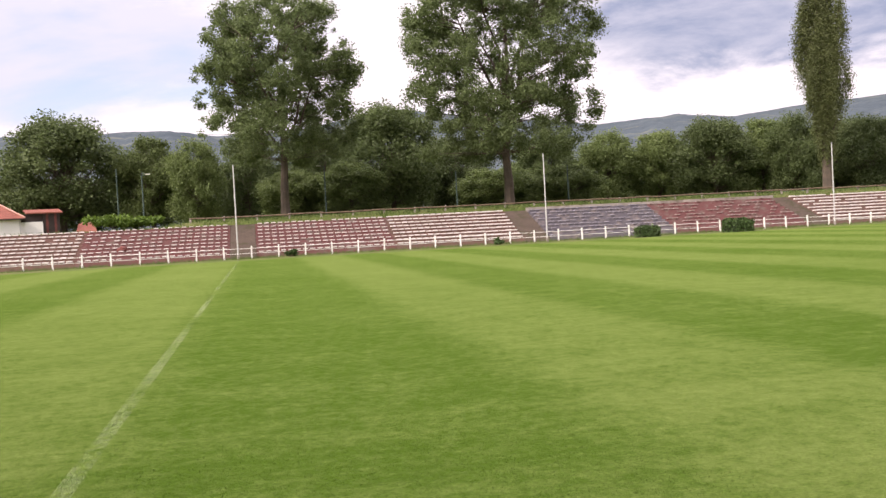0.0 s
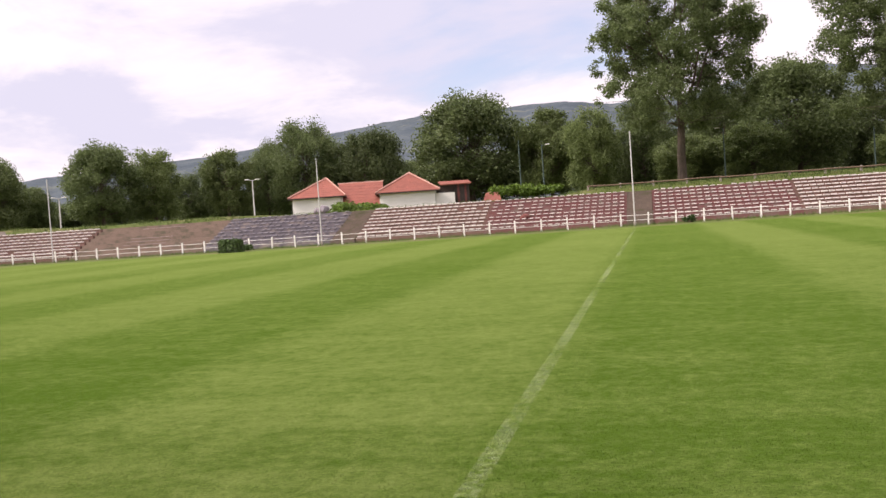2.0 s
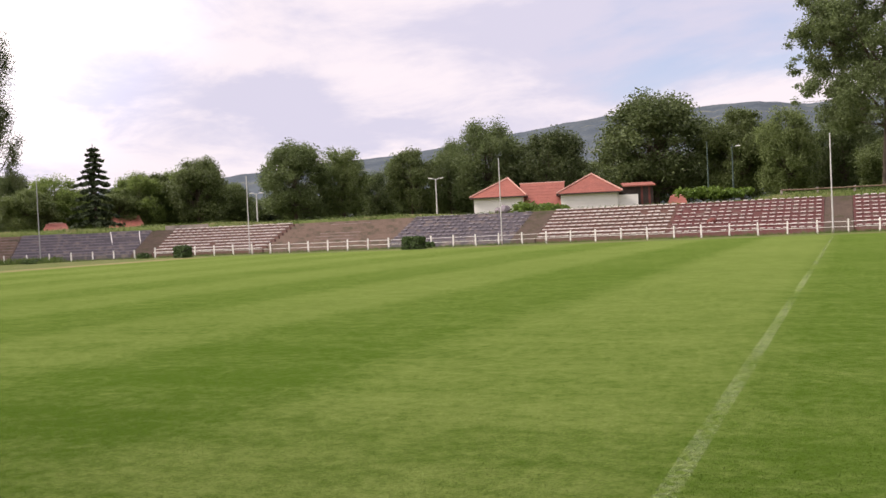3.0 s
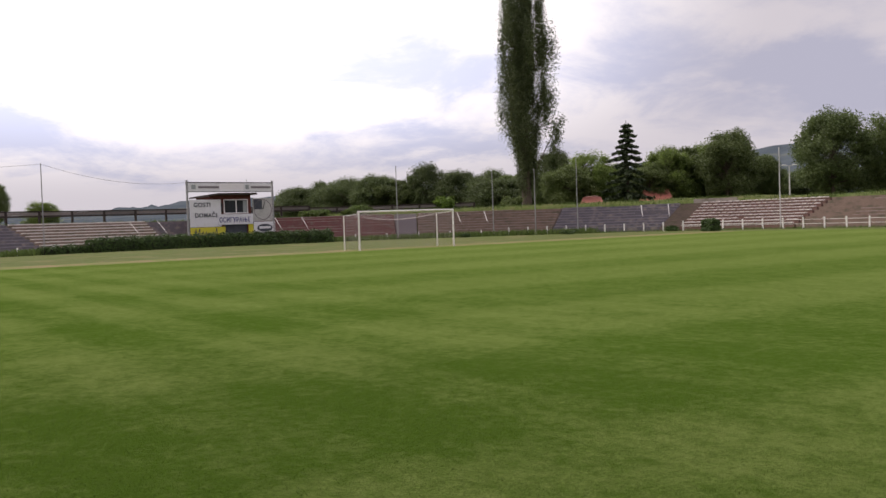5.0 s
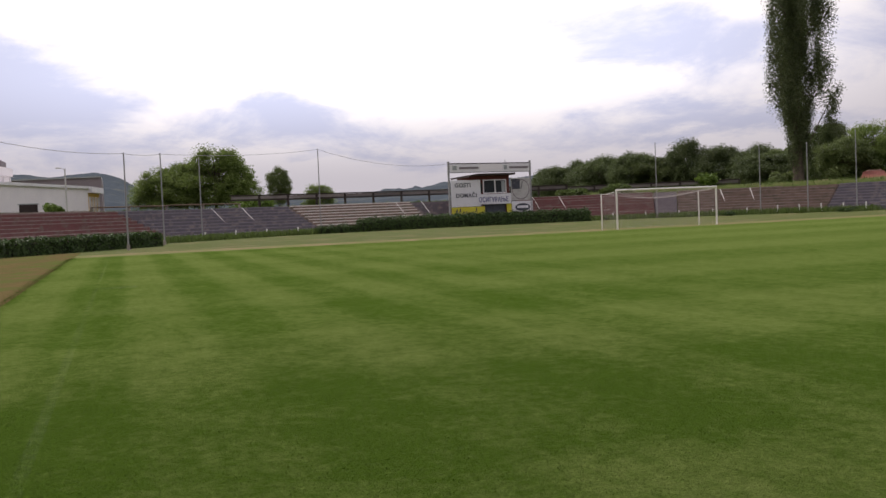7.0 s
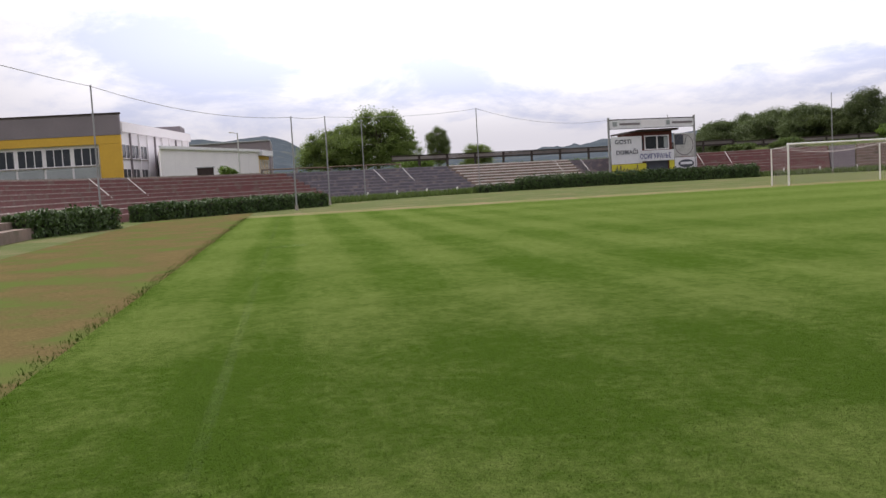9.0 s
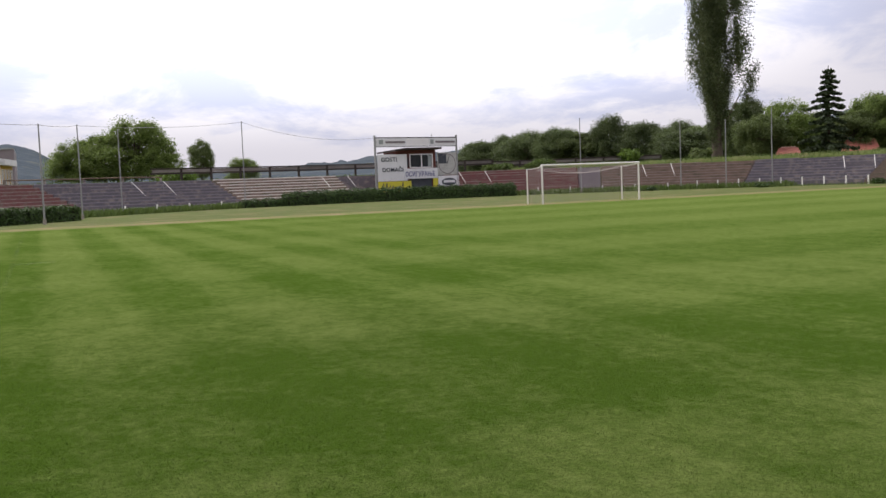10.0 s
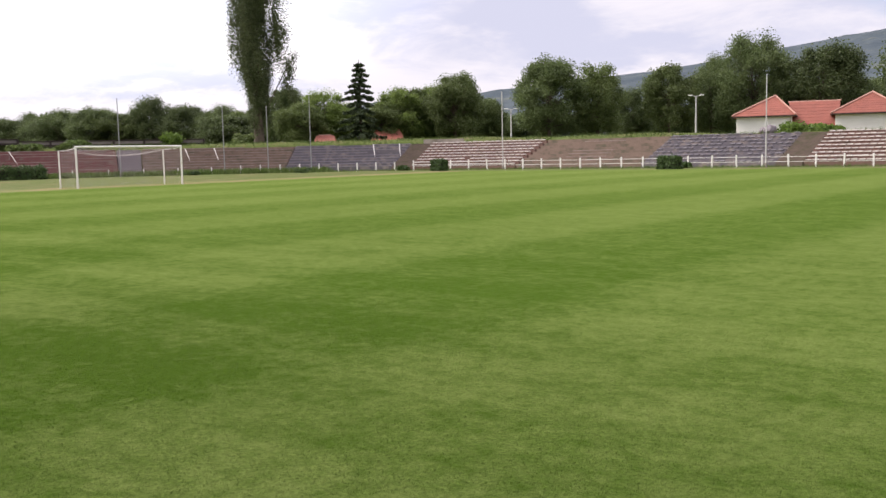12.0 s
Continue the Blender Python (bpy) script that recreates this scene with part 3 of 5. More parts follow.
# chalk lines, worn nearly away
for nm, x0, y0, x1, y1 in (("halfway_line", -1.22, -0.63, -1.08, 66.3), ("touchline", -52.6, -0.74, 50.3, -0.64)):
    slab(nm, x0, y0, x1, y1, 0.031, 0.034, "chalk" if nm[0] == "h" else "faint_chalk", "faint worn white chalk line on the grass", "line")
for x, y0, y1 in ((-25.3, -0.7, 0.3), (-18.4, -0.6, 0.25)):
    slab("chalk_mark", x - 0.12, y0, x + 0.12, y1, 0.031, 0.034, "chalk", "short faded chalk mark across the touchline", "line")


def build_hills():
    """Wooded hills round the valley: ridge heights in degrees over the horizon, by degrees left of the halfway line."""
    ridge = [(-180, 3.5), (-90, 4.5), (-60, 5.5), (-37, 6.1), (-32.7, 5.9), (-29, 5.6), (-25.8, 6.0), (-21, 5.7), (-15, 6.6), (-8.8, 7.4), (-3, 6.4), (2.1, 6.15),
             (4.7, 6.55), (9, 6.45), (13.5, 6.3), (16.3, 6.05), (22, 5.2), (28, 4.42), (36, 3.75), (44, 3.0), (54, 2.5), (64, 2.15), (72, 1.5), (80, 1.2), (86, 1.3),
             (88.6, 1.9), (90, 2.75), (91.3, 3.12), (92.3, 3.0), (93.7, 2.85), (95, 3.05), (97, 3.1), (103, 3.4), (120, 3.6), (180, 3.5)]
    ang = np.linspace(-180, 180, 1801)
    high = np.interp(ang, [a for a, _ in ridge], [b for _, b in ridge])
    dist = [(900, 0.0), (1300, 0.16), (1700, 0.38), (2100, 0.62), (2500, 0.86), (2800, 1.0), (3300, 0.9), (3900, 0.4)]
    co, faces = [], []
    for d, k in dist:
        for a, h in zip(ang, high):
            x, y = -d * math.sin(radians(a)), d * math.cos(radians(a))
            rough = noise.noise(Vector((x * 0.004, y * 0.004, 0))) * 22 + noise.noise(Vector((x * 0.02, y * 0.02, 5))) * 9 + noise.noise(Vector((x * 0.07, y * 0.07, 8))) * 5
            co.append((x, y, max(0.0, k) * 2800 * math.tan(radians(h)) + rough * (0.25 if k == 1.0 else k)))
    n = len(ang)
    for r in range(len(dist) - 1):
        for k in range(n - 1):
            a = r * n + k
            faces.append((a, a + n, a + n + 1, a + 1))
    me = bpy.data.meshes.new("hills")
    me.from_pydata(co, [], faces)
    for p in me.polygons:
        p.use_smooth = True
    link("hills", me, "hill", None, "distant wooded hills round the valley, haze painted as blue-green", "hills", kind="structure")


build_hills()

# ---- terraces ----
ROWS, RISE, RUN, FOOT, SILL = 9, 0.29, 0.76, 2.2, 0.46


def terrace(s0, s1, step_mat, seat_mat, label, seat=0.50, gap=0.12, keep=1.0, tall=0.085, seed=1, rows=ROWS):
    """One block of stepped terrace: each step a part, each row of seats a part."""
    t = thing("terrace", label, "terrace", group="terraces round the pitch")
    rng = random.Random(seed)
    slabs = []
    for k in range(3 if seat_mat and seat < 3 else 0):
        bm = box(bmesh.new(), -seat / 2, -0.24, 0.006, seat / 2, 0.16, tall + (k - 1) * 0.012, 0.012)
        slabs.append(bpy.data.meshes.new("seat"))
        bm.to_mesh(slabs[-1])
        bm.free()
        slabs[-1].materials.append(M[seat_mat])
    for r in range(rows):
        z, o = SILL + r * RISE, FOOT + r * RUN
        part("step", bar(bmesh.new(), s0, s1, o, FOOT + rows * RUN + 0.25, 0.0 if r == 0 else z - RISE + 0.002, z), step_mat, t)
        if seat_mat and seat > 3:
            cuts = stretch(s0 + 0.1, s1 - 0.1, seat)
            for a, b in zip(cuts, cuts[1:]):
                if rng.random() < keep:
                    part("bench_board", bar(bmesh.new(), a + 0.02, b - 0.02, o - 0.02, o + 0.36, z + 0.004, z + tall), seat_mat, t)
        elif seat_mat:
            n = int((s1 - s0 - 0.2) / (seat + gap))
            for k in range(n):
                if rng.random() < keep:
                    a = s0 + 0.1 + (k + 0.5) * (s1 - s0 - 0.2) / n
                    p = new("seat", slabs[rng.randrange(len(slabs))])
                    p.parent = t
                    p.matrix_basis = Matrix.Translation(bowl(a, o + 0.16, z)) @ facing(a)
    return t


def aisle(s0, s1):
    t = thing("stairway", "bare concrete stairway between terrace blocks", "stairs", group="stairways in the terraces")
    for r in range(2 * ROWS):
        z = 0.24 + (r + 1) * (SILL + (ROWS - 1) * RISE - 0.24) / (2 * ROWS)
        part("step", bar(bmesh.new(), s0, s1, FOOT - 0.2 + r * RUN / 2, FOOT + ROWS * RUN + 0.2, 0 if r == 0 else z - 0.16, z), "aisle_step", t)
    return t


WH, RD, BL, BA = ("terrace of worn steps with rows of white seat slabs", "terrace of faded red steps with white seat slabs",
                  "terrace of faded blue-grey steps with worn seat slabs", "terrace of bare brown concrete steps")
terrace(-11.4, -0.1, "red_step", "white_seat", RD, keep=0.985, seat=0.38, gap=0.19, seed=2, tall=0.08)
terrace(-22.4, -11.42, "white_step", "white_seat", WH, keep=0.99, seat=0.42, gap=0.14, seed=3, tall=0.11)
terrace(-36.3, -24.6, "blue_step", "blue_seat", BL, keep=0.8, seat=0.38, gap=0.19, tall=0.07, seed=4)
terrace(-49.1, -36.32, "red_step", "dull_seat", "terrace of faded red steps with a few worn seats", keep=0.55, seat=0.38, gap=0.2, tall=0.07, seed=5)
terrace(-76, -51.0, "white_step", "white_seat", WH, keep=0.98, seat=0.42, gap=0.14, seed=6, tall=0.11)
terrace(2.0, 13.7, "red_step", "white_seat", RD, keep=0.96, seat=0.36, gap=0.2, seed=7, tall=0.075)
terrace(13.72, 24.8, "white_step", "white_seat", WH, keep=0.985, seat=0.42, gap=0.14, seed=8, tall=0.105)
terrace(27.0, 39.0, "blue_step", "blue_seat", BL, keep=0.85, seat=0.38, gap=0.19, tall=0.07, seed=9)
terrace(39.02, 52.4, "bare_step", "dull_seat", BA, seat=4.4, keep=0.25, seed=10, tall=0.06)
terrace(52.6, 64.0, "white_step", "white_seat", WH, keep=0.985, seat=0.42, gap=0.13, seed=11, tall=0.11)
terrace(66.0, 77.2, "blue_step", "blue_seat", BL, keep=0.9, seat=3.6, tall=0.06, seed=12)
terrace(77.3, 91.3, "bare_step", "dull_seat", BA, seat=5.0, keep=0.85, seed=13, tall=0.06)
terrace(91.4, 93.5, "grey_plaster", None, "narrow dark stained flight of terrace steps", seed=14)
terrace(93.6, 106.5, "red_step", "dull_seat", "terrace of faded red steps with weeds along the top", seat=4.0, keep=0.85, seed=15, tall=0.06)
terrace(106.6, 116.8, "blue_step", None, "terrace of dark stained concrete steps behind the scoreboard", seed=16)
terrace(116.9, 128.4, "bare_step", "white_seat", "terrace of concrete steps with long white bench boards", seat=5.6, keep=1.0, seed=17, tall=0.10)
terrace(128.5, 144.2, "blue_step", "blue_seat", "terrace of faded blue-grey steps with worn edges", seat=4.0, keep=0.95, seed=18, tall=0.06)
terrace(144.3, 184.0, "red_step", "dull_seat", "terrace of faded red steps with pale worn step edges", seat=5.0, keep=0.92, seed=19, tall=0.06)
terrace(184.2, 215.0, "bare_step", "dull_seat", BA, seat=5.0, keep=0.4, seed=20, tall=0.06)
for a, b in ((-0.08, 1.98), (-24.58, -22.42), (-50.98, -49.12), (24.82, 26.98), (64.02, 65.98)):
    aisle(a, b)


def build_top_wall(s0, s1, o, z0, z1, label):
    t = thing("retaining_wall", label, "wall", kind="structure")
    for a, b in zip(stretch(s0, s1, 4.0), stretch(s0, s1, 4.0)[1:]):
        part("wall_slab", bar(bmesh.new(), a + 0.02, b - 0.02, o, o + 0.22, z0, z1), "concrete", t)


build_top_wall(-50, -24.8, 9.35, 2.2, 3.05, "low weathered concrete wall along the terrace top")
build_top_wall(28, 54, 9.35, 2.2, 2.72, "low weathered concrete kerb along the terrace top")
build_top_wall(61.3, 65.2, 9.7, 2.2, 3.25, "pale concrete slab wall at the terrace top")
build_top_wall(146, 190, 9.35, 2.2, 2.95, "weathered concrete kerb along the terrace top")


# ---- barrier round the pitch ----
def barrier(s0, s1, tall, pitch_, rails, label):
    t = thing("pitch_barrier", label, "fence", group="pitch barriers")
    ss = stretch(s0, s1, pitch_)
    bm = box(bmesh.new(), -0.058, -0.058, -0.05, 0.058, 0.058, tall, 0.012)
    me = bpy.data.meshes.new("post")
    bm.to_mesh(me)
    bm.free()
    me.materials.append(M["white_paint"])
    rng = random.Random(int(s0))
    for s in ss:
        p = new("post", me)
        p.parent = t
        p.matrix_basis = Matrix.Translation(bowl(s)) @ facing(s) @ pose(0, 0, 0, rng.uniform(-1.5, 1.5), rng.uniform(-1.5, 1.5), 0)
    for z in rails:
        for a, b in zip(ss, ss[1:]):
            part("rail", tube(bmesh.new(), bowl(a, 0.0, z), bowl(b, 0.0, z), 0.017, seg=6), "white_paint", t)


barrier(-76.7, 62.70, 1.0, 2.075, (0.80, 0.42), "white concrete posts with two thin white rails round the pitch")
barrier(64.8, 81.4, 0.88, 2.075, (), "white concrete posts without rails along the bend")
barrier(84.4, 142.5, 0.72, 3.4, (), "short weathered white concrete posts at the terrace foot")


# ---- tall poles ----
def tall_pole(x, y, high, label="slender steel net pole standing at the pitch edge", mat="grey_paint"):
    t = thing("net_pole", label, "pole", pose(x, y, 0), group="net poles")
    part("shaft", tube(bmesh.new(), (0, 0, -0.1), (0, 0, high), 0.06, 0.04), mat, t)
    part("collar", tube(bmesh.new(), (0, 0, 0), (0, 0, 0.35), 0.11, 0.1), "concrete", t)
    part("cap", tube(bmesh.new(), (0, 0, high - 0.02), (0, 0, high + 0.08), 0.07, 0.03), "pole_steel", t)
    return t


def polar(az, d):
    return -d * math.sin(radians(az)), d * math.cos(radians(az))


for x in (-1.30, 23.6, 50.0, -26.9, -52.3):
    y = FAR - 0.35 if x > LEFT else FAR - 0.36
    tall_pole(x, y, 7.2 if x > -50 else 7.35)
for az, d, high in ((58.1, 100.0, 7.8), (52.23, 100.5, 6.9), (49.66, 100, 6.9), (47.11, 99, 7.8)):
    tall_pole(*polar(az, d), high, mat="pole_steel")
WIRE_POLES = [(*polar(100.9, 53.2), 7.45), (*polar(89.7, 63.0), 6.15), (*polar(87.68, 73.0), 6.78), (*polar(85.5, 82.0), 7.0), (*polar(78.48, 91.0), 8.1)]
for x, y, high in WIRE_POLES:
    tall_pole(x, y, high, "slender steel pole carrying a sagging cable", mat="pole_steel")


def cable(a, b, sag, parent):
    bm = bmesh.new()
    a, b = Vector(a), Vector(b)
    pts = [a.lerp(b, k / 12) - Vector((0, 0, sag * 4 * (k / 12) * (1 - k / 12))) for k in range(13)]
    for p, q in zip(pts, pts[1:]):
        tube(bm, p, q, 0.016, seg=5)
    part("span", bm, "pole_steel", parent)


wires = thing("overhead_cable", "thin dark sagging cable strung between poles", "cable")
tops = [WIRE_POLES[k] for k in (0, 1, 2, 4)]
ends = [(28.0, -14.0, 8.0), *tops, (-92.9, 32.8, 6.6)]
for (a, b), sag in zip(zip(ends, ends[1:]), (1.2, 0.55, 0.1, 0.3, 0.75)):
    cable(a, b, sag, wires)


# ---- goal ----
def build_goal(x, y, sign):
    g = thing("goal", "white steel football goal with a slack net", "goal", pose(x, y, 0))
    r = 0.06
    for k in (-3.66 - r, 3.66 + r):
        part("goalpost", tube(bmesh.new(), (0, k, 0), (0, k, 2.44 + r), r, seg=12), "white_paint", g)
        part("back_post", tube(bmesh.new(), (sign * 2.0, k, 0), (sign * 2.0, k, 2.30), 0.045, seg=10), "white_paint", g)
        bm = bmesh.new()
        n = 8
        for i in range(n):
            a, b = i / n, (i + 1) / n
            za, zb = (2.46 - 0.16 * q - 0.5 * 4 * q * (1 - q) * 0.12 for q in (a, b))
            tube(bm, (sign * 2 * a, k, za), (sign * 2 * b, k, zb), 0.012, seg=5)
        part("stay", bm, "white_paint", g)
    part("crossbar", tube(bmesh.new(), (0, -3.66 - 2 * r, 2.44 + r), (0, 3.66 + 2 * r, 2.44 + r), r, seg=12), "white_paint", g)
    # net: thin cords, sagging between the bar and the back posts
    cords = bmesh.new()

    def top(v, q):
        sag = 0.42 * math.sin(math.pi * v) * math.sin(math.pi * min(1, q * 1.0) * 0.75)
        return Vector((sign * 2.0 * q, -3.66 + 7.32 * v, 2.44 - 0.15 * q - sag))

    def back(v, h):
        z0 = top(v, 1.0).z
        return Vector((sign * (2.0 + 0.22 * math.sin(math.pi * h) * math.sin(math.pi * v)), -3.66 + 7.32 * v, z0 * (1 - h)))

    def cord(pts):
        for a, b in zip(pts, pts[1:]):
            tube(cords, a, b, 0.0032, seg=3)

    nv = 61
    for i in range(nv + 1):
        v = i / nv
        cord([top(v, q / 4) for q in range(5)])
        cord([back(v, h / 5) for h in range(6)])
    for q in range(1, 18):
        cord([top(i / 12, q / 17) for i in range(13)])
    for h in range(1, 20):
        cord([back(i / 12, h / 20) for i in range(13)])
    for k in (0, 1):
        for q in range(1, 10):
            p = top(k, q / 10)
            cord([p, Vector((p.x, p.y, 0))])
        for h in range(1, 12):
            cord([Vector((0, -3.66 + 7.32 * k, 2.4 * (1 - h / 11))), Vector((sign * 2.0, -3.66 + 7.32 * k, 2.3 * (1 - h / 11)))])
    part("net", cords, "net_cord", g, "thin white cord net")


build_goal(-52.63, 33.49, -1)


# ---- trees ----
def limb(bm, a, b, r0, r1, seg=6):
    tube(bm, a, b, r0, r1, seg)


def crown_leaves(puffs, count, size, rng, shell=0.55):
    vol = np.array([p[3] * p[4] for p in puffs])
    share = (vol / vol.sum() * count).astype(int)
    P, Nn = [], []
    for (x, y, z, r, h), n in zip(puffs, share):
        d = rng.normal(0, 1, (n, 3))
        d /= np.linalg.norm(d, axis=1)[:, None]
        rad = np.clip(np.abs(rng.normal(0.72, 0.40, n)), 0, 1.32)
        P.append(np.array([x, y, z]) + d * rad[:, None] * np.array([r, r, h]))
        Nn.append(d * 0.45 + np.array([0, 0, 0.30]) + rng.normal(0, 0.35, (n, 3)))
    return np.concatenate(P), np.concatenate(Nn)


def tree(kind_, m, label, group, seed, high, wide, bare, puff, n_puff, leaves, leaf, mat, trunk, low_taper=0.5, fork=0.3):
    """Trunk with forking limbs and a crown of many leaf sprays gathered in clumps."""
    rng = np.random.default_rng(seed)
    t = thing(kind_, label, "tree", m, group)
    puffs = []
    tries = 0
    while len(puffs) < n_puff and tries < 9000:
        tries += 1
        q = rng.uniform(0, 1)
        z = bare + puff * 0.5 + q * (high - bare - puff * 1.3)
        env = wide / 2 * (low_taper + (1 - low_taper) * min(1, q / 0.35)) * math.sqrt(max(0.0, 1 - max(0, (q - 0.45) / 0.6) ** (3.2 if n_puff > 300 else 2)))
        a, rr = rng.uniform(0, 2 * math.pi), math.sqrt(rng.uniform(0.12, 1.0)) * max(0.2, env - puff * 0.55)
        c = (rr * math.cos(a), rr * math.sin(a), z)
        if n_puff > 300 and noise.noise(Vector(c) * 0.30 + Vector((seed, 0, 0))) < (-0.04 if q < 0.6 else -0.16):
            continue
        if not puffs or ((np.array([p[:3] for p in puffs[-400:]]) - c) ** 2).sum(1).min() > (puff * 0.62) ** 2:
            s = puff * rng.choice((0.45, 0.7, 0.9, 1.15, 1.5)) * rng.uniform(0.85, 1.15)
            puffs.append((*c, s, s * rng.uniform(0.7, 1.1)))
    bm = bmesh.new()
    lean = Vector((rng.uniform(-0.03, 0.03) * high, rng.uniform(-0.03, 0.03) * high, 0))
    zs = [0, bare * 0.5, bare, bare + (high - bare) * 0.3, bare + (high - bare) * 0.62, high * 0.92]
    spine = [Vector((0, 0, -0.4))] + [lean * (z / high) + Vector((rng.normal(0, 0.02) * z, rng.normal(0, 0.02) * z, z)) for z in zs[1:]]
    rad = [trunk * 1.25, trunk, trunk * 0.85, trunk * 0.55, trunk * 0.3, trunk * 0.08]
    for a, b, r0, r1 in zip(spine, spine[1:], rad, rad[1:]):
        limb(bm, a, b, r0, r1, 9)
    forks = []
    if n_puff > 300:      # a great tree parts into steep main limbs low in the crown
        for k in range(8):
            a = k * 2.4 + rng.uniform(-0.4, 0.4)
            z0 = bare + (0.02 + 0.045 * k) * (high - bare)
            reach, top = wide * rng.uniform(0.20, 0.34), bare + (high - bare) * rng.uniform(0.62, 0.9)
            pts = [Vector((0, 0, z0)) + lean * (z0 / high)]
            for f in (0.3, 0.65, 1.0):
                pts.append(Vector((math.cos(a) * reach * f ** 0.8, math.sin(a) * reach * f ** 0.8, z0 + (top - z0) * f)) + Vector(rng.normal(0, 0.25, 3)))
            for q, r, r0, r1 in zip(pts, pts[1:], (0.42, 0.27, 0.15), (0.27, 0.15, 0.05)):
                limb(bm, q, r, trunk * r0, trunk * r1, 7)
                forks += [q.lerp(r, 0.3 * i) for i in range(4)]
    for x, y, z, r, h in puffs[::1 if n_puff < 300 else 2]:
        if forks:
            b = Vector((x, y, z))
            low = [q for q in forks if q.z < z - 0.4] or forks[:1]
            a = min(low, key=lambda q: (q - b).length)
            limb(bm, a, a.lerp(b, 0.5) + Vector((0, 0, 0.1)), trunk * 0.10, trunk * 0.06, 5)
            limb(bm, a.lerp(b, 0.5) + Vector((0, 0, 0.1)), b, trunk * 0.06, trunk * 0.02, 5)
            continue
        zf = bare + (z - bare) * fork
        k = max(0, min(4, sum(1 for q in zs if q < zf) - 1))
        f = (zf - zs[k]) / max(0.01, zs[k + 1] - zs[k])
        a = spine[k].lerp(spine[k + 1], min(1, f))
        b = Vector((x, y, z))
        span = (b - a).length
        mid = a.lerp(b, 0.5) + Vector((rng.normal(0, 0.07), rng.normal(0, 0.07), rng.normal(-0.05, 0.06))) * span
        r0 = trunk * (0.11 if n_puff > 200 else 0.15)
        limb(bm, a, mid, r0, r0 * 0.6, 5)
        limb(bm, mid, b, r0 * 0.6, r0 * 0.15, 5)
    part("trunk", bm, "bark", t)
    P, Nn = crown_leaves(puffs, leaves, leaf, rng)
    link("crown", leaves_mesh("crown", P, Nn, np.full(len(P), leaf), rng), mat, t, "leafy crown of many small leaf sprays")
    return t


def column_poplar(m, label, seed, high, wide, bare, leaves, leaf, side=True, mat="leaf_poplar", flare=2.0):
    rng = np.random.default_rng(seed)
    t = thing("lombardy_poplar", label, "tree", m, "tall trees behind the terraces")
    puffs = []
    for k in range(210):
        q = (k + rng.uniform(0, 1)) / 210
        z = bare + q * (high - bare)
        env = wide / 2 * (0.85 + 0.3 * noise.noise(Vector((q * 9, seed, 0)))) * min(1, 0.22 + q * flare) * (1 - max(0, (q - 0.55) / 0.47) ** 2 * 0.85)
        a = rng.uniform(0, 2 * math.pi)
        rr = env * rng.uniform(0.15, 0.95)
        puffs.append((rr * math.cos(a), rr * math.sin(a), z, env * 0.18 + 0.20, 1.2 + env * 0.5))
    bm = bmesh.new()
    tr = wide * 0.065
    limb(bm, (0, 0, -0.4), (0, 0, bare + 2), tr * 1.25, tr, 10)
    limb(bm, (0, 0, bare + 2), (0, 0, high * 0.95), tr, tr * 0.1, 8)
    for x, y, z, r, h in puffs[::2]:
        limb(bm, (0, 0, max(bare * 0.8, z - 4)), (x, y, z), tr * 0.22, 0.03, 5)
    if side:
        for k in range(9):
            puffs.append((-wide * 0.1 + rng.normal(0, 0.5), wide * 0.47 + rng.normal(0, 0.4), bare + 4.0 + k * 0.6, 0.75, 1.0))
        limb(bm, (0, 0, bare + 0.2), (-wide * 0.1, wide * 0.47, bare + 8), tr * 0.16, 0.04, 6)
    part("trunk", bm, "bark", t)
    P, Nn = crown_leaves(puffs, leaves, leaf, rng, 0.6)
    link("crown", leaves_mesh("crown", P, Nn, np.full(len(P), leaf), rng, long=1.7), mat, t, "dense upright column of leaves")
    return t


def spruce(m, high, wide, seed):
    rng = np.random.default_rng(seed)
    t = thing("spruce", "dark spruce with drooping layered branches behind the terrace", "tree", m, "tall trees behind the terraces")
    part("trunk", tube(bmesh.new(), (0, 0, -0.3), (0, 0, high), 0.22, 0.03, 8), "bark", t)
    P, Nn = [], []
    bm = bmesh.new()
    z = 0.9
    while z < high - 0.25:
        q = 1 - z / high
        length = wide / 2 * (q ** 0.85) * rng.uniform(0.85, 1.12) + 0.15
        for k in range(8):
            a = (k + rng.uniform(-0.3, 0.3)) * 2 * math.pi / 8 + z
            L_ = length * rng.uniform(0.7, 1.1)
            tip = np.array([math.cos(a) * L_, math.sin(a) * L_, z - 0.12 * L_])
            root = np.array([0, 0, z + 0.12 * L_])
            limb(bm, root, tip, 0.04, 0.012, 4)
            n = int(14 + 46 * L_)
            f = rng.uniform(0.12, 1.0, n)[:, None]
            pts = root + (tip - root) * f + rng.normal(0, 1, (n, 3)) * np.array([0.17, 0.17, 0.07]) * (0.5 + L_ * 0.22) * (1.15 - f * 0.6)
            pts[:, 2] -= 0.10 * L_ * f[:, 0] * rng.uniform(0, 1, n)
            P.append(pts)
            Nn.append(np.tile([0.0, 0.0, 1.0], (n, 1)))
        z += 0.86 * (0.55 + q * 0.75)
    part("branch_frame", bm, "bark", t)
    P, Nn = np.concatenate(P), np.concatenate(Nn)
    link("needles", leaves_mesh("needles", P, Nn, np.full(len(P), 0.15), rng, long=1.7), "needle", t)
    return t


def put(az, d, turn=0.0, scale=(1, 1, 1), z=3.3):
    x, y = polar(az, d)
    return Matrix.Translation((x, y, z)) @ Matrix.Rotation(radians(turn), 4, "Z") @ Matrix.Diagonal((*scale, 1))


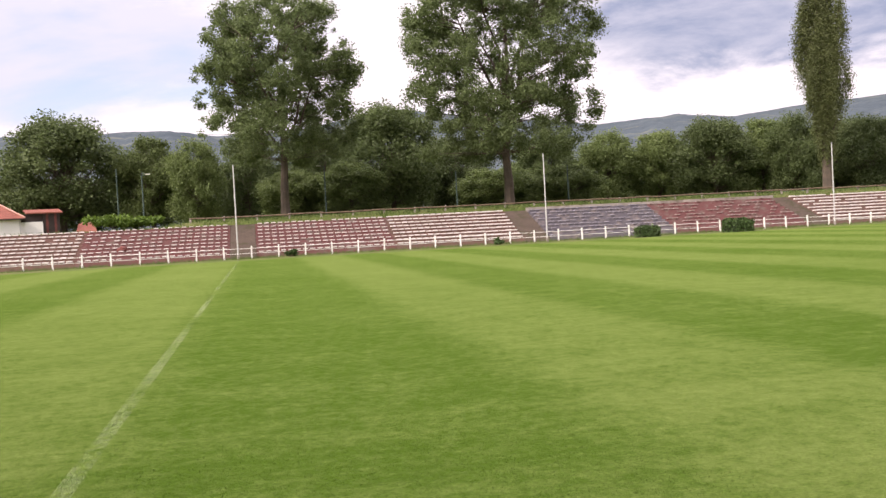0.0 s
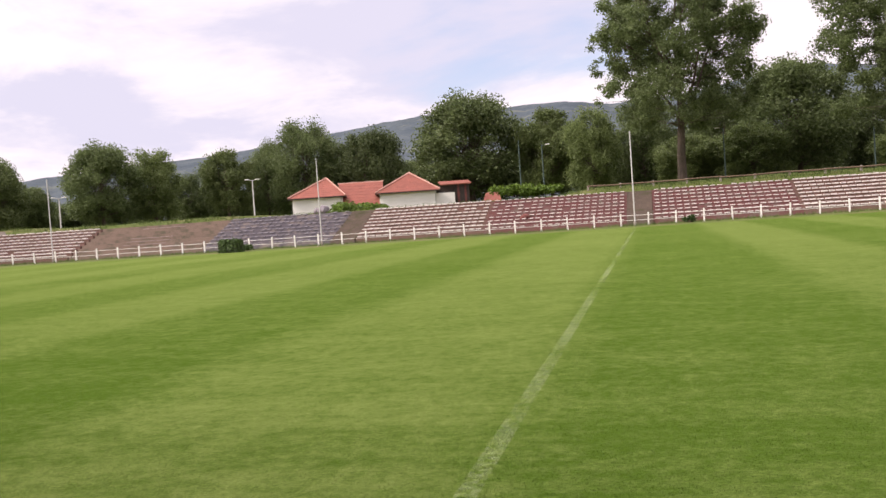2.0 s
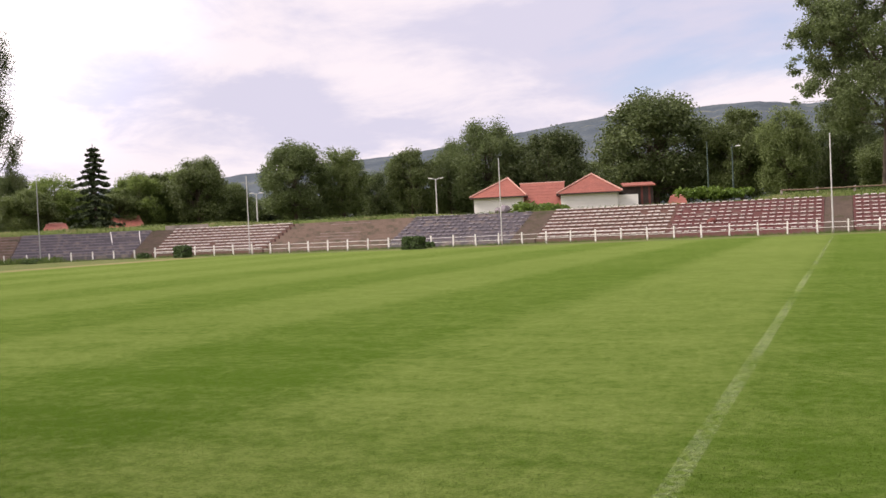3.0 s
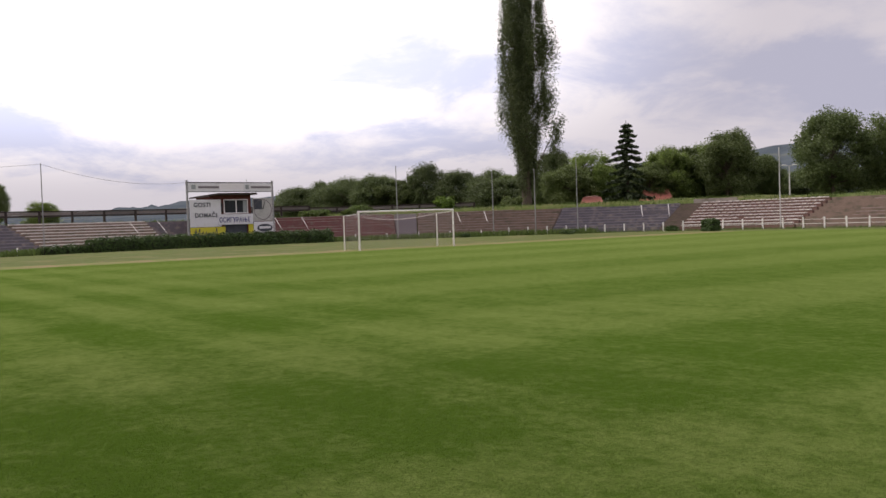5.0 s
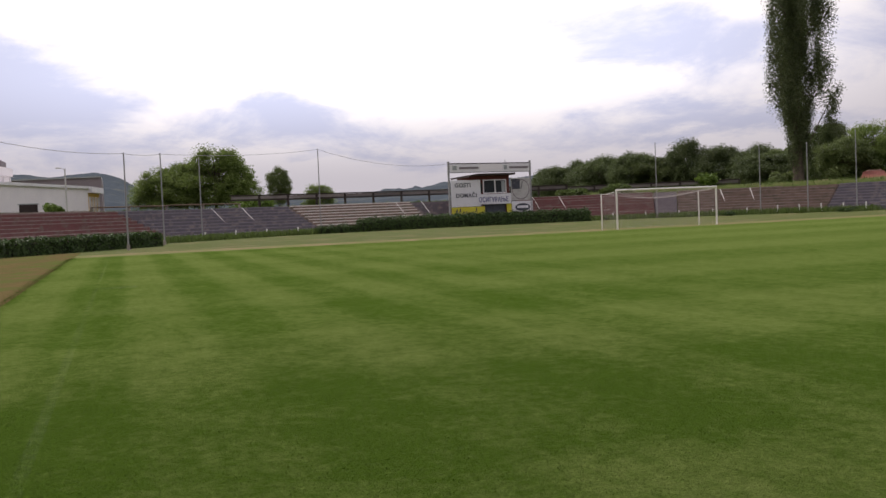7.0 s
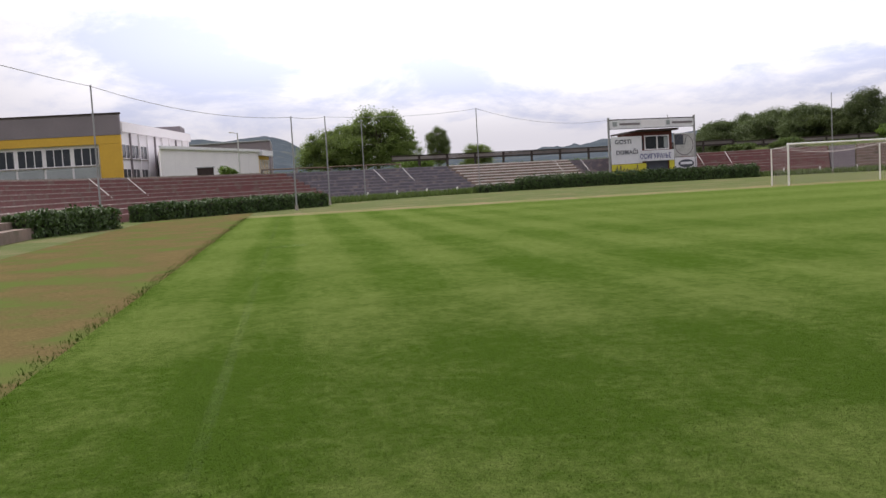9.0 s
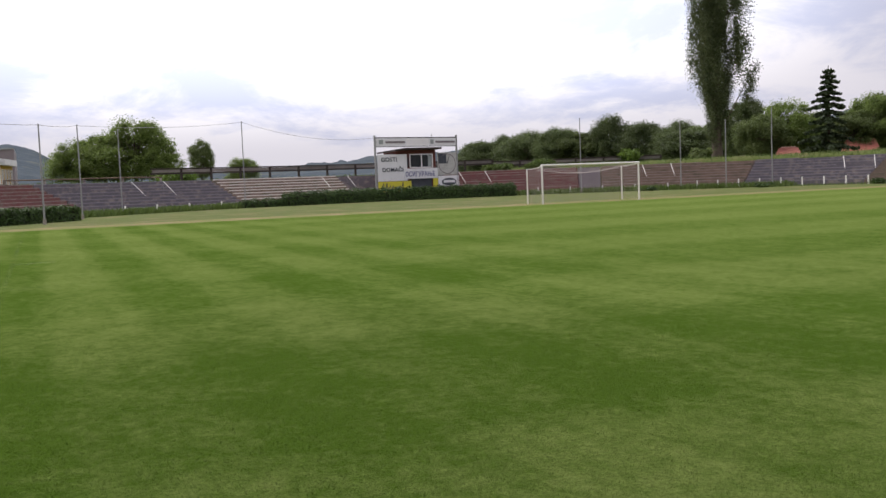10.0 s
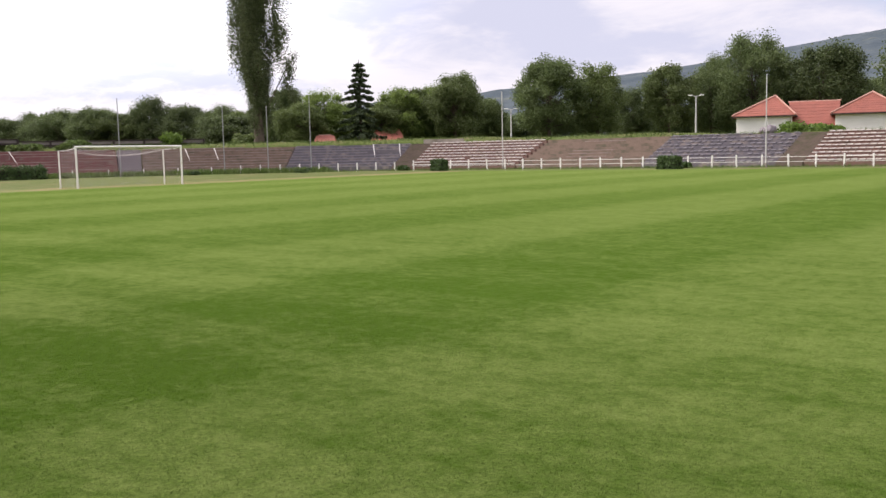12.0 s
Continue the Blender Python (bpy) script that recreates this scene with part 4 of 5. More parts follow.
# the two great cottonwoods
tree("cottonwood", put(-1.9, 96, 40), "tall cottonwood with an open airy crown behind the terrace", "tall trees behind the terraces", 5,
     22.4, 17.6, 5.6, 0.66, 660, 165000, 0.074, "leaf_cottonwood", 0.42, low_taper=0.85, fork=0.36)
tree("cottonwood", put(-15.6, 97, 10), "very tall cottonwood with a broad ragged crown behind the terrace", "tall trees behind the terraces", 9,
     28.0, 21.5, 5.2, 0.74, 840, 220000, 0.078, "leaf_cottonwood", 0.48, low_taper=0.9, fork=0.36)
column_poplar(put(-33.95, 112, 30), "tall slender poplar with a pale trunk behind the terrace", 3, 24, 7.2, 3.6, 130000, 0.054, side=False, mat="leaf_bronze", flare=1.5)
column_poplar(put(50.12, 122, -40), "very tall dark columnar poplar with a side shoot", 4, 32, 8.6, 2.2, 165000, 0.056)
spruce(put(44.05, 118), 10.2, 7.4, 6)

# broad trees in the row behind the terraces: built once per kind, then repeated
proto = []
for k, (h, w, b, pf, n, lv, mat) in enumerate(((10, 9, 0.9, 0.9, 125, 48000, "leaf_dark"), (10, 8.0, 1.2, 0.8, 125, 44000, "leaf_mid"), (10, 10, 0.6, 0.95, 130, 50000, "leaf_dark"),
                                               (10, 7, 1.0, 0.75, 115, 38000, "leaf_mid"), (10, 8, 0.5, 0.85, 110, 34000, "leaf_light"))):
    proto.append((h, w, lambda m, lab, grp, k=k, h=h, w=w, b=b, pf=pf, n=n, lv=lv, mat=mat: tree("broadleaf_tree", m, lab, grp, 20 + k, h, w * 1.08, b, pf, n, lv, 0.078, mat, 0.24, low_taper=0.8, fork=0.45)))
made_trees = {}
DARK = "dark green broadleaf tree in the row behind the terraces"
MIDG = "bushy mid-green broadleaf tree in the row behind the terraces"


def wood(az, d, top_el, width_deg, k, turn, low=3.3):
    """A tree of the row at az and d, its top at top_el degrees over the eye's level, that many degrees wide."""
    h0, w0, make = proto[k]
    high = (1.616 + d * math.tan(radians(top_el)) - low) * 1.02
    wide = d * math.tan(radians(width_deg))
    m = put(az, d, turn, (wide / w0, wide / w0, high / h0), low)
    if k not in made_trees:
        made_trees[k] = make(m, DARK if k in (0, 2) else (MIDG if k < 4 else "fresh light green bushy tree beyond the terrace"), "row of broadleaf trees")
    else:
        first = made_trees[k].scale
        copy_thing(made_trees[k], m @ Matrix.Diagonal((1 / first.x, 1 / first.y, 1 / first.z, 1)))


wood(10.7, 129, 7.16, 7.1, 0, 0)
wood(5.8, 126, 6.29, 3.99, 1, 67)
wood(3.3, 118, 5.89, 3.13, 3, 134)
wood(-8.5, 118, 7.63, 6.58, 0, 201)
wood(0.2, 125, 5.39, 4.51, 2, 268)
wood(-4.4, 125, 6.24, 4.86, 2, 335)
wood(-12.2, 130, 5.25, 5.2, 2, 42)
wood(-17.7, 130, 5.27, 4.51, 0, 109)
wood(-21.6, 125, 5.15, 3.82, 3, 176)
wood(-24.6, 128, 5.13, 3.82, 1, 243)
wood(-27.8, 125, 5.41, 4.86, 0, 310)
wood(-30.5, 130, 5.37, 4.17, 1, 17)
wood(-32.4, 125, 5.26, 3.82, 2, 84)
wood(-34.4, 135, 4.79, 3.82, 3, 151)
wood(-36.3, 128, 4.89, 4.17, 0, 218)
wood(-5.9, 110, 4.19, 3.82, 3, 285)
wood(-2.4, 112, 4.0, 4.17, 1, 352)
wood(-14.9, 115, 3.38, 5.2, 3, 59)
wood(-19.3, 115, 3.46, 3.82, 1, 126)
wood(41.0, 135, 4.05, 3.82, 1, 193)
wood(38.3, 128, 4.68, 3.3, 3, 260)
wood(36.4, 140, 3.32, 2.43, 1, 327)
wood(32.6, 125, 5.43, 4.51, 0, 34)
wood(29.7, 128, 5.04, 3.13, 3, 101)
wood(27.6, 140, 3.51, 2.78, 2, 168)
wood(25.5, 130, 5.02, 3.13, 1, 235)
wood(23.1, 135, 5.16, 2.78, 2, 302)
wood(20.9, 132, 6.28, 4.51, 2, 9)
wood(17.1, 130, 5.51, 4.86, 0, 76)
wood(15.8, 150, 3.97, 4.17, 2, 143)
wood(18.9, 150, 4.13, 3.47, 1, 210)
wood(63.8, 240, 2.41, 3.13, 0, 277)
wood(61.3, 230, 2.84, 3.82, 2, 344)
wood(59.3, 220, 2.96, 3.47, 0, 51)
wood(57.8, 215, 2.75, 3.13, 1, 118)
wood(56.1, 210, 3.52, 2.95, 2, 185)
wood(54.2, 205, 3.12, 3.13, 0, 252)
wood(52.4, 200, 3.04, 3.13, 2, 319)
wood(50.9, 190, 2.86, 3.13, 1, 26)
wood(48.6, 140, 4.06, 2.61, 0, 93)
wood(46.2, 135, 3.9, 3.47, 4, 160)
wood(47.6, 130, 3.15, 3.13, 3, 227)
wood(45.2, 140, 3.11, 3.13, 3, 294)
wood(41.8, 130, 3.9, 3.47, 4, 1)
wood(39.5, 135, 4.19, 3.13, 4, 68)
wood(38.1, 132, 4.67, 2.61, 0, 135)
wood(36.6, 140, 3.11, 3.13, 2, 202)
wood(42.8, 128, 3.07, 2.78, 3, 269)
wood(84.6, 135, 4.33, 4.17, 4, 336)
wood(87.7, 140, 3.16, 3.47, 4, 43)
wood(86.3, 138, 3.58, 3.47, 4, 110)
wood(83.1, 132, 2.87, 2.43, 4, 177)
wood(80.9, 150, 3.06, 1.46, 3, 244)
wood(78.6, 160, 1.94, 2.09, 4, 311)
wood(64.1, 260, 2.23, 3.13, 0, 18)
wood(62.2, 250, 2.68, 3.13, 2, 85)
# the wood goes on behind the row
for k in range(15):
    wood(-40 + k * 3.9, 146 + (k * 37) % 17, 3.7 + (k * 13 % 7) * 0.12, 5.2, (0, 2, 1, 2)[k % 4], k * 51)
for k in range(10):
    wood(19 + k * 3.6, 165 + (k * 29) % 15, 2.2 + (k * 11 % 5) * 0.08, 4.8, (2, 0, 2, 1)[k % 4], k * 71)


def shrub(az, d, wide, high, mat, label, seed, low=3.2, leaf=0.10, count=2600, group="shrubs on the bank"):
    rng = np.random.default_rng(seed)
    t = thing("shrub", label, "shrub", put(az, d, seed * 40, z=low), group)
    puffs = [(rng.normal(0, wide * 0.22), rng.normal(0, wide * 0.22), high * rng.uniform(0.25, 0.68), wide * rng.uniform(0.16, 0.26), high * rng.uniform(0.22, 0.32)) for _ in range(13)]
    bm = bmesh.new()
    for x, y, z, r, h in puffs:
        tube(bm, (x * 0.2, y * 0.2, -0.1), (x, y, z), 0.03, 0.01, 4)
    part("stems", bm, "bark", t)
    P, Nn = crown_leaves(puffs, count, leaf, rng)
    P[:, 2] = np.abs(P[:, 2])
    link("foliage", leaves_mesh("foliage", P, Nn, np.full(len(P), leaf), rng), mat, t)
    return t


FRESH = "bright yellow-green shrub on the bank beyond the terrace"
shrub(8.2, 88, 3.4, 1.3, "leaf_fresh", FRESH, 31)
shrub(6.3, 88, 2.4, 1.0, "leaf_fresh", FRESH, 32)
shrub(18.6, 97, 3.2, 1.5, "leaf_fresh", FRESH, 33, low=2.55)
shrub(17.4, 97, 3.4, 1.2, "leaf_fresh", FRESH, 34, low=2.55)
shrub(16.4, 97, 2.4, 1.0, "leaf_fresh", FRESH, 35, low=2.55)
shrub(55.2, 115, 2.6, 1.7, "leaf_fresh", FRESH, 36)
shrub(51.2, 116, 2.2, 1.6, "leaf_mid", "round green shrub on the bank beyond the terrace", 37)
shrub(82.6, 112, 5.0, 1.8, "leaf_fresh", FRESH, 38, low=2.7)
shrub(93.6, 88, 1.5, 1.3, "leaf_fresh", "small round pale green shrub beside the terrace top", 39, low=2.6)
shrub(60.5, 112, 3.0, 1.3, "weed_leaf", "straggling weeds on the terrace top", 40, low=2.8)
shrub(63.0, 112, 3.0, 1.0, "weed_leaf", "straggling weeds on the terrace top", 41, low=2.75)
for n_, (az, d, w) in enumerate(((-2.25, 72.9, 0.75), (-14.75, 75, 0.9), (54.0, 98, 1.5), (41.6, 95, 1.2), (47.6, 96.5, 1.8), (24.6, 80, 0.7))):
    shrub(az, d, w, 0.62 if w < 1.4 else 0.5, "hedge_leaf", "small dark tuft of weeds at the barrier foot", 50 + n_, 0.0, 0.06, 700, "tufts at the barrier foot")


# ---- clipped hedges ----
def hedge(path, thick, high, label, seed, density=190, ragged=0.07, mat="hedge_leaf"):
    """A clipped hedge along a path of points: twiggy inside, leaf sprays all over its faces."""
    t = thing("hedge", label, "hedge", group="clipped hedges")
    rng = np.random.default_rng(seed)
    path = [Vector(p) for p in path]
    bm, P, Nn = bmesh.new(), [], []
    loops = []
    for k, p in enumerate(path):
        a, b = path[max(0, k - 1)], path[min(len(path) - 1, k + 1)]
        x = (b - a).normalized()
        y = Vector((-x.y, x.x, 0))
        h = high * (0.8 if 0 < k < len(path) - 1 else 0.72)
        loops.append([p + y * thick * 0.42, p - y * thick * 0.42, p - y * thick * 0.40 + Vector((0, 0, h)), p + y * thick * 0.40 + Vector((0, 0, h))])
    solid(bm, loops)
    part("inner_growth", bm, "twig", t)
    for a, b in zip(path, path[1:]):
        x = (b - a).normalized()
        y = Vector((-x.y, x.x, 0))
        ln = (b - a).length
        for face, area in ((0, ln * high), (1, ln * high), (2, ln * thick)):
            n = int(area * density)
            u, v = rng.uniform(0, ln, n), rng.uniform(0, 1, n)
            bumpy = rng.normal(0, ragged, n) + 0.06 * np.sin(u * 2.3 + seed) + 0.05 * np.sin(u * 5.1)
            base = np.array(a) + u[:, None] * np.array(x)
            if face < 2:
                sg = 1 if face == 0 else -1
                pts = base + (sg * (thick / 2 + bumpy))[:, None] * np.array(y) + (v * high)[:, None] * np.array([0, 0, 1.0])
                nn = np.tile(np.array(y) * sg + np.array([0, 0, 0.2]), (n, 1))
            else:
                pts = base + ((v - 0.5) * thick)[:, None] * np.array(y) + (high + bumpy)[:, None] * np.array([0, 0, 1.0])
                nn = np.tile([0, 0, 1.0], (n, 1))
            P.append(pts)
            Nn.append(nn)
    for end, sg in ((path[0], -1), (path[-1], 1)):
        x = (path[1] - path[0]).normalized() if sg < 0 else (path[-1] - path[-2]).normalized()
        y = Vector((-x.y, x.x, 0))
        n = int(thick * high * density)
        pts = np.array(end) + (rng.uniform(-0.5, 0.5, n) * thick)[:, None] * np.array(y) + (rng.uniform(0, high, n))[:, None] * np.array([0, 0, 1.0]) + (sg * rng.normal(0.02, ragged, n))[:, None] * np.array(x)
        P.append(pts)
        Nn.append(np.tile(np.array(x) * sg, (n, 1)))
    P, Nn = np.concatenate(P), np.concatenate(Nn)
    P[:, 2] = np.maximum(P[:, 2], 0.02)
    link("foliage", leaves_mesh("foliage", P, Nn, np.full(len(P), 0.062), rng), mat, t)
    return t


CUBE = "small block-shaped clipped green hedge before the barrier"
for n_, (x0, x1, y, hi) in enumerate(((-33.8, -32.2, 69.0, 0.98), (-57.1, -55.8, 68.8, 1.02), (29.75, 31.4, 69.2, 0.78), (37.35, 39.55, 69.3, 0.95))):
    hedge([(x0, y, 0), ((x0 + x1) / 2, y + 0.05, 0), (x1, y, 0)], 1.0, hi, CUBE, 60 + n_, 260)
hedge([bowl(s, -2.0) for s in stretch(101.0, 126.5, 1.6)], 1.5, 1.12, "long clipped dark green hedge behind the goal line", 70, 190, 0.12)
hedge([bowl(s, -1.6) for s in stretch(126.5, 131.0, 1.5)], 1.0, 0.6, "low ragged end of the long hedge", 71, 190, 0.12)
hedge([(-57.0, -9.0, 0), (-60.2, -6.2, 0), (-63.4, -3.4, 0), (-66.6, -0.6, 0), (-69.6, 2.2, 0)], 1.2, 0.92, "clipped dark hedge beside the earth strip", 72, 230)
hedge([(-41.5, -11.4, 0), (-44.5, -10.3, 0), (-48.2, -9.0, 0)], 1.2, 0.98, "clipped hedge beside the earth strip", 73, 230)


# ---- rail on the bank behind the far terrace ----
def bank_rail(s0, s1, o, low, label):
    t = thing("bank_rail", label, "railing")
    ss = stretch(s0, s1, 2.9)
    rng = random.Random(4)
    for s in ss:
        part("post", box(bmesh.new(), -0.09, -0.09, -0.3, 0.09, 0.09, 0.42 + rng.uniform(-0.04, 0.05), 0.02, Matrix.Translation(bowl(s, o, low)) @ facing(s)), "concrete", t)
    for a, b in zip(ss, ss[1:]):
        za, zb = (low + 0.34 + rng.uniform(-0.05, 0.05) for _ in "ab")
        part("rail", tube(bmesh.new(), bowl(a, o - 0.1, za), bowl(b, o - 0.1, zb), 0.07, 0.065, 7), "rail_wood", t)


bank_rail(132, 145, 10.6, 2.95, "low rail on concrete stubs along the terrace top")
bank_rail(-67, 5.5, 12.0, 3.22, "low rail of weathered brown poles on concrete stubs")


# ---- panel fence on the bank behind the goal ----
def panel_fence(s0, s1, o, label):
    t = thing("panel_fence", label, "fence")
    ss = stretch(s0, s1, 2.5)
    for a, b in zip(ss, ss[1:]):
        lift = 0.0 if a > 100 else -0.25
        part("panel", bar(bmesh.new(), a + 0.1, b - 0.1, o, o + 0.06, 3.82 + lift, 4.12 + lift, 3), "fence_slab", t)
        part("top_rail", bar(bmesh.new(), a, b, o - 0.05, o + 0.12, 4.14 + lift, 4.27 + lift, 3), "dark_wood", t)
        part("bottom_rail", bar(bmesh.new(), a, b, o - 0.05, o + 0.12, 3.62 + lift, 3.80 + lift, 3), "dark_wood", t)
        part("post", box(bmesh.new(), -0.1, -0.12, -0.6, 0.1, 0.12, 4.24 + lift - 3.3, 0.0, Matrix.Translation(bowl(a, o + 0.03, 3.3)) @ facing(a)), "dark_wood", t)


panel_fence(86, 131.5, 13.5, "long dark rail fence with pale concrete panels on the bank")


# ---- street lamps ----
def street_lamp(az, d, high, mat, arms, label, low=3.2):
    t = thing("street_lamp", label, "lamp", put(az, d, az, z=low), "street lamps beyond the terraces")
    part("pole", tube(bmesh.new(), (0, 0, -0.2), (0, 0, high), 0.09, 0.055), mat, t)
    for sg in arms:
        part("arm", tube(bmesh.new(), (0, 0, high - 0.08), (sg * 0.4, 0, high + 0.05), 0.035, 0.03, 6), mat, t)
        bm = box(bmesh.new(), -0.24, -0.11, -0.05, 0.24, 0.11, 0.05, 0.035, Matrix.Translation((sg * 0.58, 0, high + 0.07)))
        part("lamp_head", bm, "white_paint", t, "pale lamp head")
    return t


GL = "tall green street lamp with a pale head among the trees"
for az, d, high, mat, arms in ((6.3, 97, 5.2, "green_steel", (1,)), (-4.37, 97, 5.4, "green_steel", (-1,)), (-12.4, 97, 4.2, "green_steel", ()), (-19.2, 99, 4.3, "green_steel", ()),
                               (7.7, 104, 6.4, "green_steel", ()), (24.0, 103, 3.9, "grey_paint", (-1, 1)), (34.9, 110, 3.4, "grey_paint", (-1, 1)), (92.9, 96, 4.0, "grey_paint", (-1,))):
    street_lamp(az, d, high, mat, arms, GL if mat == "green_steel" and arms else ("plain green steel lamp pole among the trees" if mat == "green_steel" else "grey steel street lamp beyond the terrace"))


# ---- house with red hipped roofs ----
def hip_roof(parent, x0, x1, y0, y1, eave, top, ax, ay, over=0.45, ridge_y=2.0):
    bm = bmesh.new()
    a, b, c, d = (Vector(p) for p in ((x0 - over, y0 - over, eave), (x1 + over, y0 - over, eave), (x1 + over, y1 + over, eave), (x0 - over, y1 + over, eave)))
    p, q = Vector((ax, ay, top)), Vector((ax, ay + ridge_y, top))
    low = [v - Vector((0, 0, 0.16)) for v in (a, b, c, d)]
    V = [bm.verts.new(v) for v in (a, b, c, d, p, q, *low)]
    for f in ((0, 1, 4), (1, 2, 5, 4), (2, 3, 5), (3, 0, 4, 5), (0, 6, 7, 1), (1, 7, 8, 2), (2, 8, 9, 3), (3, 9, 6, 0), (6, 9, 8, 7)):
        bm.faces.new([V[k] for k in f])
    bmesh.ops.recalc_face_normals(bm, faces=bm.faces)
    r = part("roof", bm, "tile_roof", parent, "orange-red tiled hipped roof")
    for u, v in ((a, p), (b, p), (p, q), (c, q), (d, q)):
        part("ridge_cap", tube(bmesh.new(), u + Vector((0, 0, 0.05)), v + Vector((0, 0, 0.05)), 0.10, 0.10, 6), "roof_ridge", r)
    for u, v in ((a, b), (b, c), (d, a)):
        part("gutter", tube(bmesh.new(), u - Vector((0, 0, 0.12)), v - Vector((0, 0, 0.12)), 0.07, 0.07, 6), "dark_wood", r)
    # tile courses on the front slope
    for k in range(1, 9):
        f = k / 9
        u, v = a.lerp(p, f), b.lerp(p, f)
        n = (b - a).cross(p - a).normalized()
        part("tile_course", tube(bmesh.new(), u + n * 0.002, v + n * 0.002, 0.016, 0.016, 5), "tile_roof", r)


def build_house():
    h = thing("house", "white house with orange-red hipped tile roofs behind the terrace", "house", put(16.3, 112, 16.3, z=2.7))
    g = 0.0
    for x0, x1, ax in ((-10.6, -4.7, -6.6), (-0.2, 6.6, 3.6)):
        part("wall", box(bmesh.new(), x0, 0, g - 0.3, x1, 7.0, 2.45, 0.02), "plaster", h, "white plastered wall")
        hip_roof(h, x0, x1, 0, 7.0, 2.42, 4.72, ax, 3.2)
        part("downpipe", tube(bmesh.new(), (x1 - 0.1, -0.12, g), (x1 - 0.1, -0.12, 2.3), 0.05, seg=6), "grey_paint", h)
    part("wall", box(bmesh.new(), -4.68, 2.6, -0.3, -0.22, 8.5, 1.6), "plaster", h)
    bm = bmesh.new()
    solid(bm, [[(x, 0.9, 0.95), (x, 1.0, 0.8), (x, 8.8, 1.2), (x, 5.6, 4.0), (x, 5.4, 4.0)] for x in (-5.2, 0.3)])
    mid = part("roof", bm, "tile_roof", h, "lower tiled roof between the wings")
    part("ridge_cap", tube(bmesh.new(), (-5.3, 5.5, 4.03), (0.4, 5.5, 4.03), 0.10, seg=6), "roof_ridge", mid)
    for k in range(1, 8):
        f = k / 8
        part("tile_course", tube(bmesh.new(), (-5.2, 0.9 + 4.5 * f, 0.96 + 3.05 * f), (0.3, 0.9 + 4.5 * f, 0.96 + 3.05 * f), 0.016, seg=5), "tile_roof", mid)
    s = thing("shed", "dark timber shed with a red roof beside the white house", "shed", put(16.3, 112, 16.3, z=2.7))
    part("wall", box(bmesh.new(), 6.65, 0.6, -0.3, 8.9, 3.4, 1.95), "plaster", s, "white plastered wall")
    part("wall", box(bmesh.new(), 8.92, 0.8, -0.3, 10.7, 4.5, 2.84), "dark_wood", s, "dark boarded wall")
    part("loft", box(bmesh.new(), 6.7, 1.0, 1.97, 8.9, 4.4, 2.84), "dark_wood", s)
    bm = bmesh.new()
    solid(bm, [[(x, 0.5, 2.85), (x, 5.0, 3.35), (x, 5.0, 3.5), (x, 0.5, 2.98)] for x in (7.2, 11.0)])
    part("roof", bm, "tile_roof", s, "low red tiled roof")
    for k in range(6):
        part("board", box(bmesh.new(), 8.95 + k * 0.29, 0.76, -0.2, 9.2 + k * 0.29, 0.80, 2.85), "brown_wood" if k % 3 == 1 else "dark_wood", s)


build_house()


def small_roof(az, d, wide, eave, top, label):
    h = thing("far_house", label, "house", put(az, d, az, z=2.8), "red roofs among the trees")
    part("wall", box(bmesh.new(), -wide / 2, 0, -0.2, wide / 2, 6, eave), "plaster", h)
    bm = bmesh.new()
    solid(bm, [[(x, -0.5, eave - 0.05), (x, 6.5, eave - 0.05), (x, 6.5, eave + 0.1), (x * 0.72, 3.1, top), (x * 0.72, 2.9, top), (x, -0.5, eave + 0.1)] for x in (-wide / 2 - 0.4, wide / 2 + 0.4)])
    r = part("roof", bm, "tile_roof", h, "orange-red tiled roof")
    part("ridge_cap", tube(bmesh.new(), (-wide * 0.36, 3, top + 0.03), (wide * 0.36, 3, top + 0.03), 0.1, seg=6), "roof_ridge", r)


FARH = "red tiled roof of a house half hidden by trees"
small_roof(42.4, 124, 3.6, 0.6, 2.3, FARH)
small_roof(46.2, 124, 2.4, 0.4, 1.6, FARH)
small_roof(9.5, 113, 1.5, 0.3, 1.5, FARH)


# ---- school-like building and hall beyond the near bend ----
def prism(bm, pts, z0, z1):
    return solid(bm, [[Vector((*p, z0)) for p in pts], [Vector((*p, z1)) for p in pts]])


def wall_frame(a, b):
    """A pose at a with x along a to b, y out of the wall to the right of that way, z up."""
    x = Vector((b[0] - a[0], b[1] - a[1], 0)).normalized()
    return Matrix(((x.x, x.y, 0, a[0]), (x.y, -x.x, 0, a[1]), (0, 0, -1, 0), (0, 0, 0, 1))) @ Matrix.Diagonal((1, 1, -1, 1))


def window(parent, m, x0, z0, x1, z1, panes=2):
    w = part("window", box(bmesh.new(), x0, -0.03, z0, x1, 0.012, z1, m=m), "dark_glass", parent, "dark reflecting window pane")
    bm = bmesh.new()
    t = 0.09
    for a, b, c, d in ((x0, z0, x1, z0 + t), (x0, z1 - t, x1, z1), (x0, z0 + t, x0 + t, z1 - t), (x1 - t, z0 + t, x1, z1 - t)):
        box(bm, a, -0.02, b, c, 0.07, d, m=m)
    for k in range(1, panes):
        xm = x0 + (x1 - x0) * k / panes
        box(bm, xm - t / 2, -0.02, z0 + t, xm + t / 2, 0.06, z1 - t, m=m)
    part("frame", bm, "white_panel", w)
    part("sill", box(bmesh.new(), x0 - 0.1, -0.02, z0 - 0.1, x1 + 0.1, 0.18, z0 - 0.005, m=m), "concrete", w)


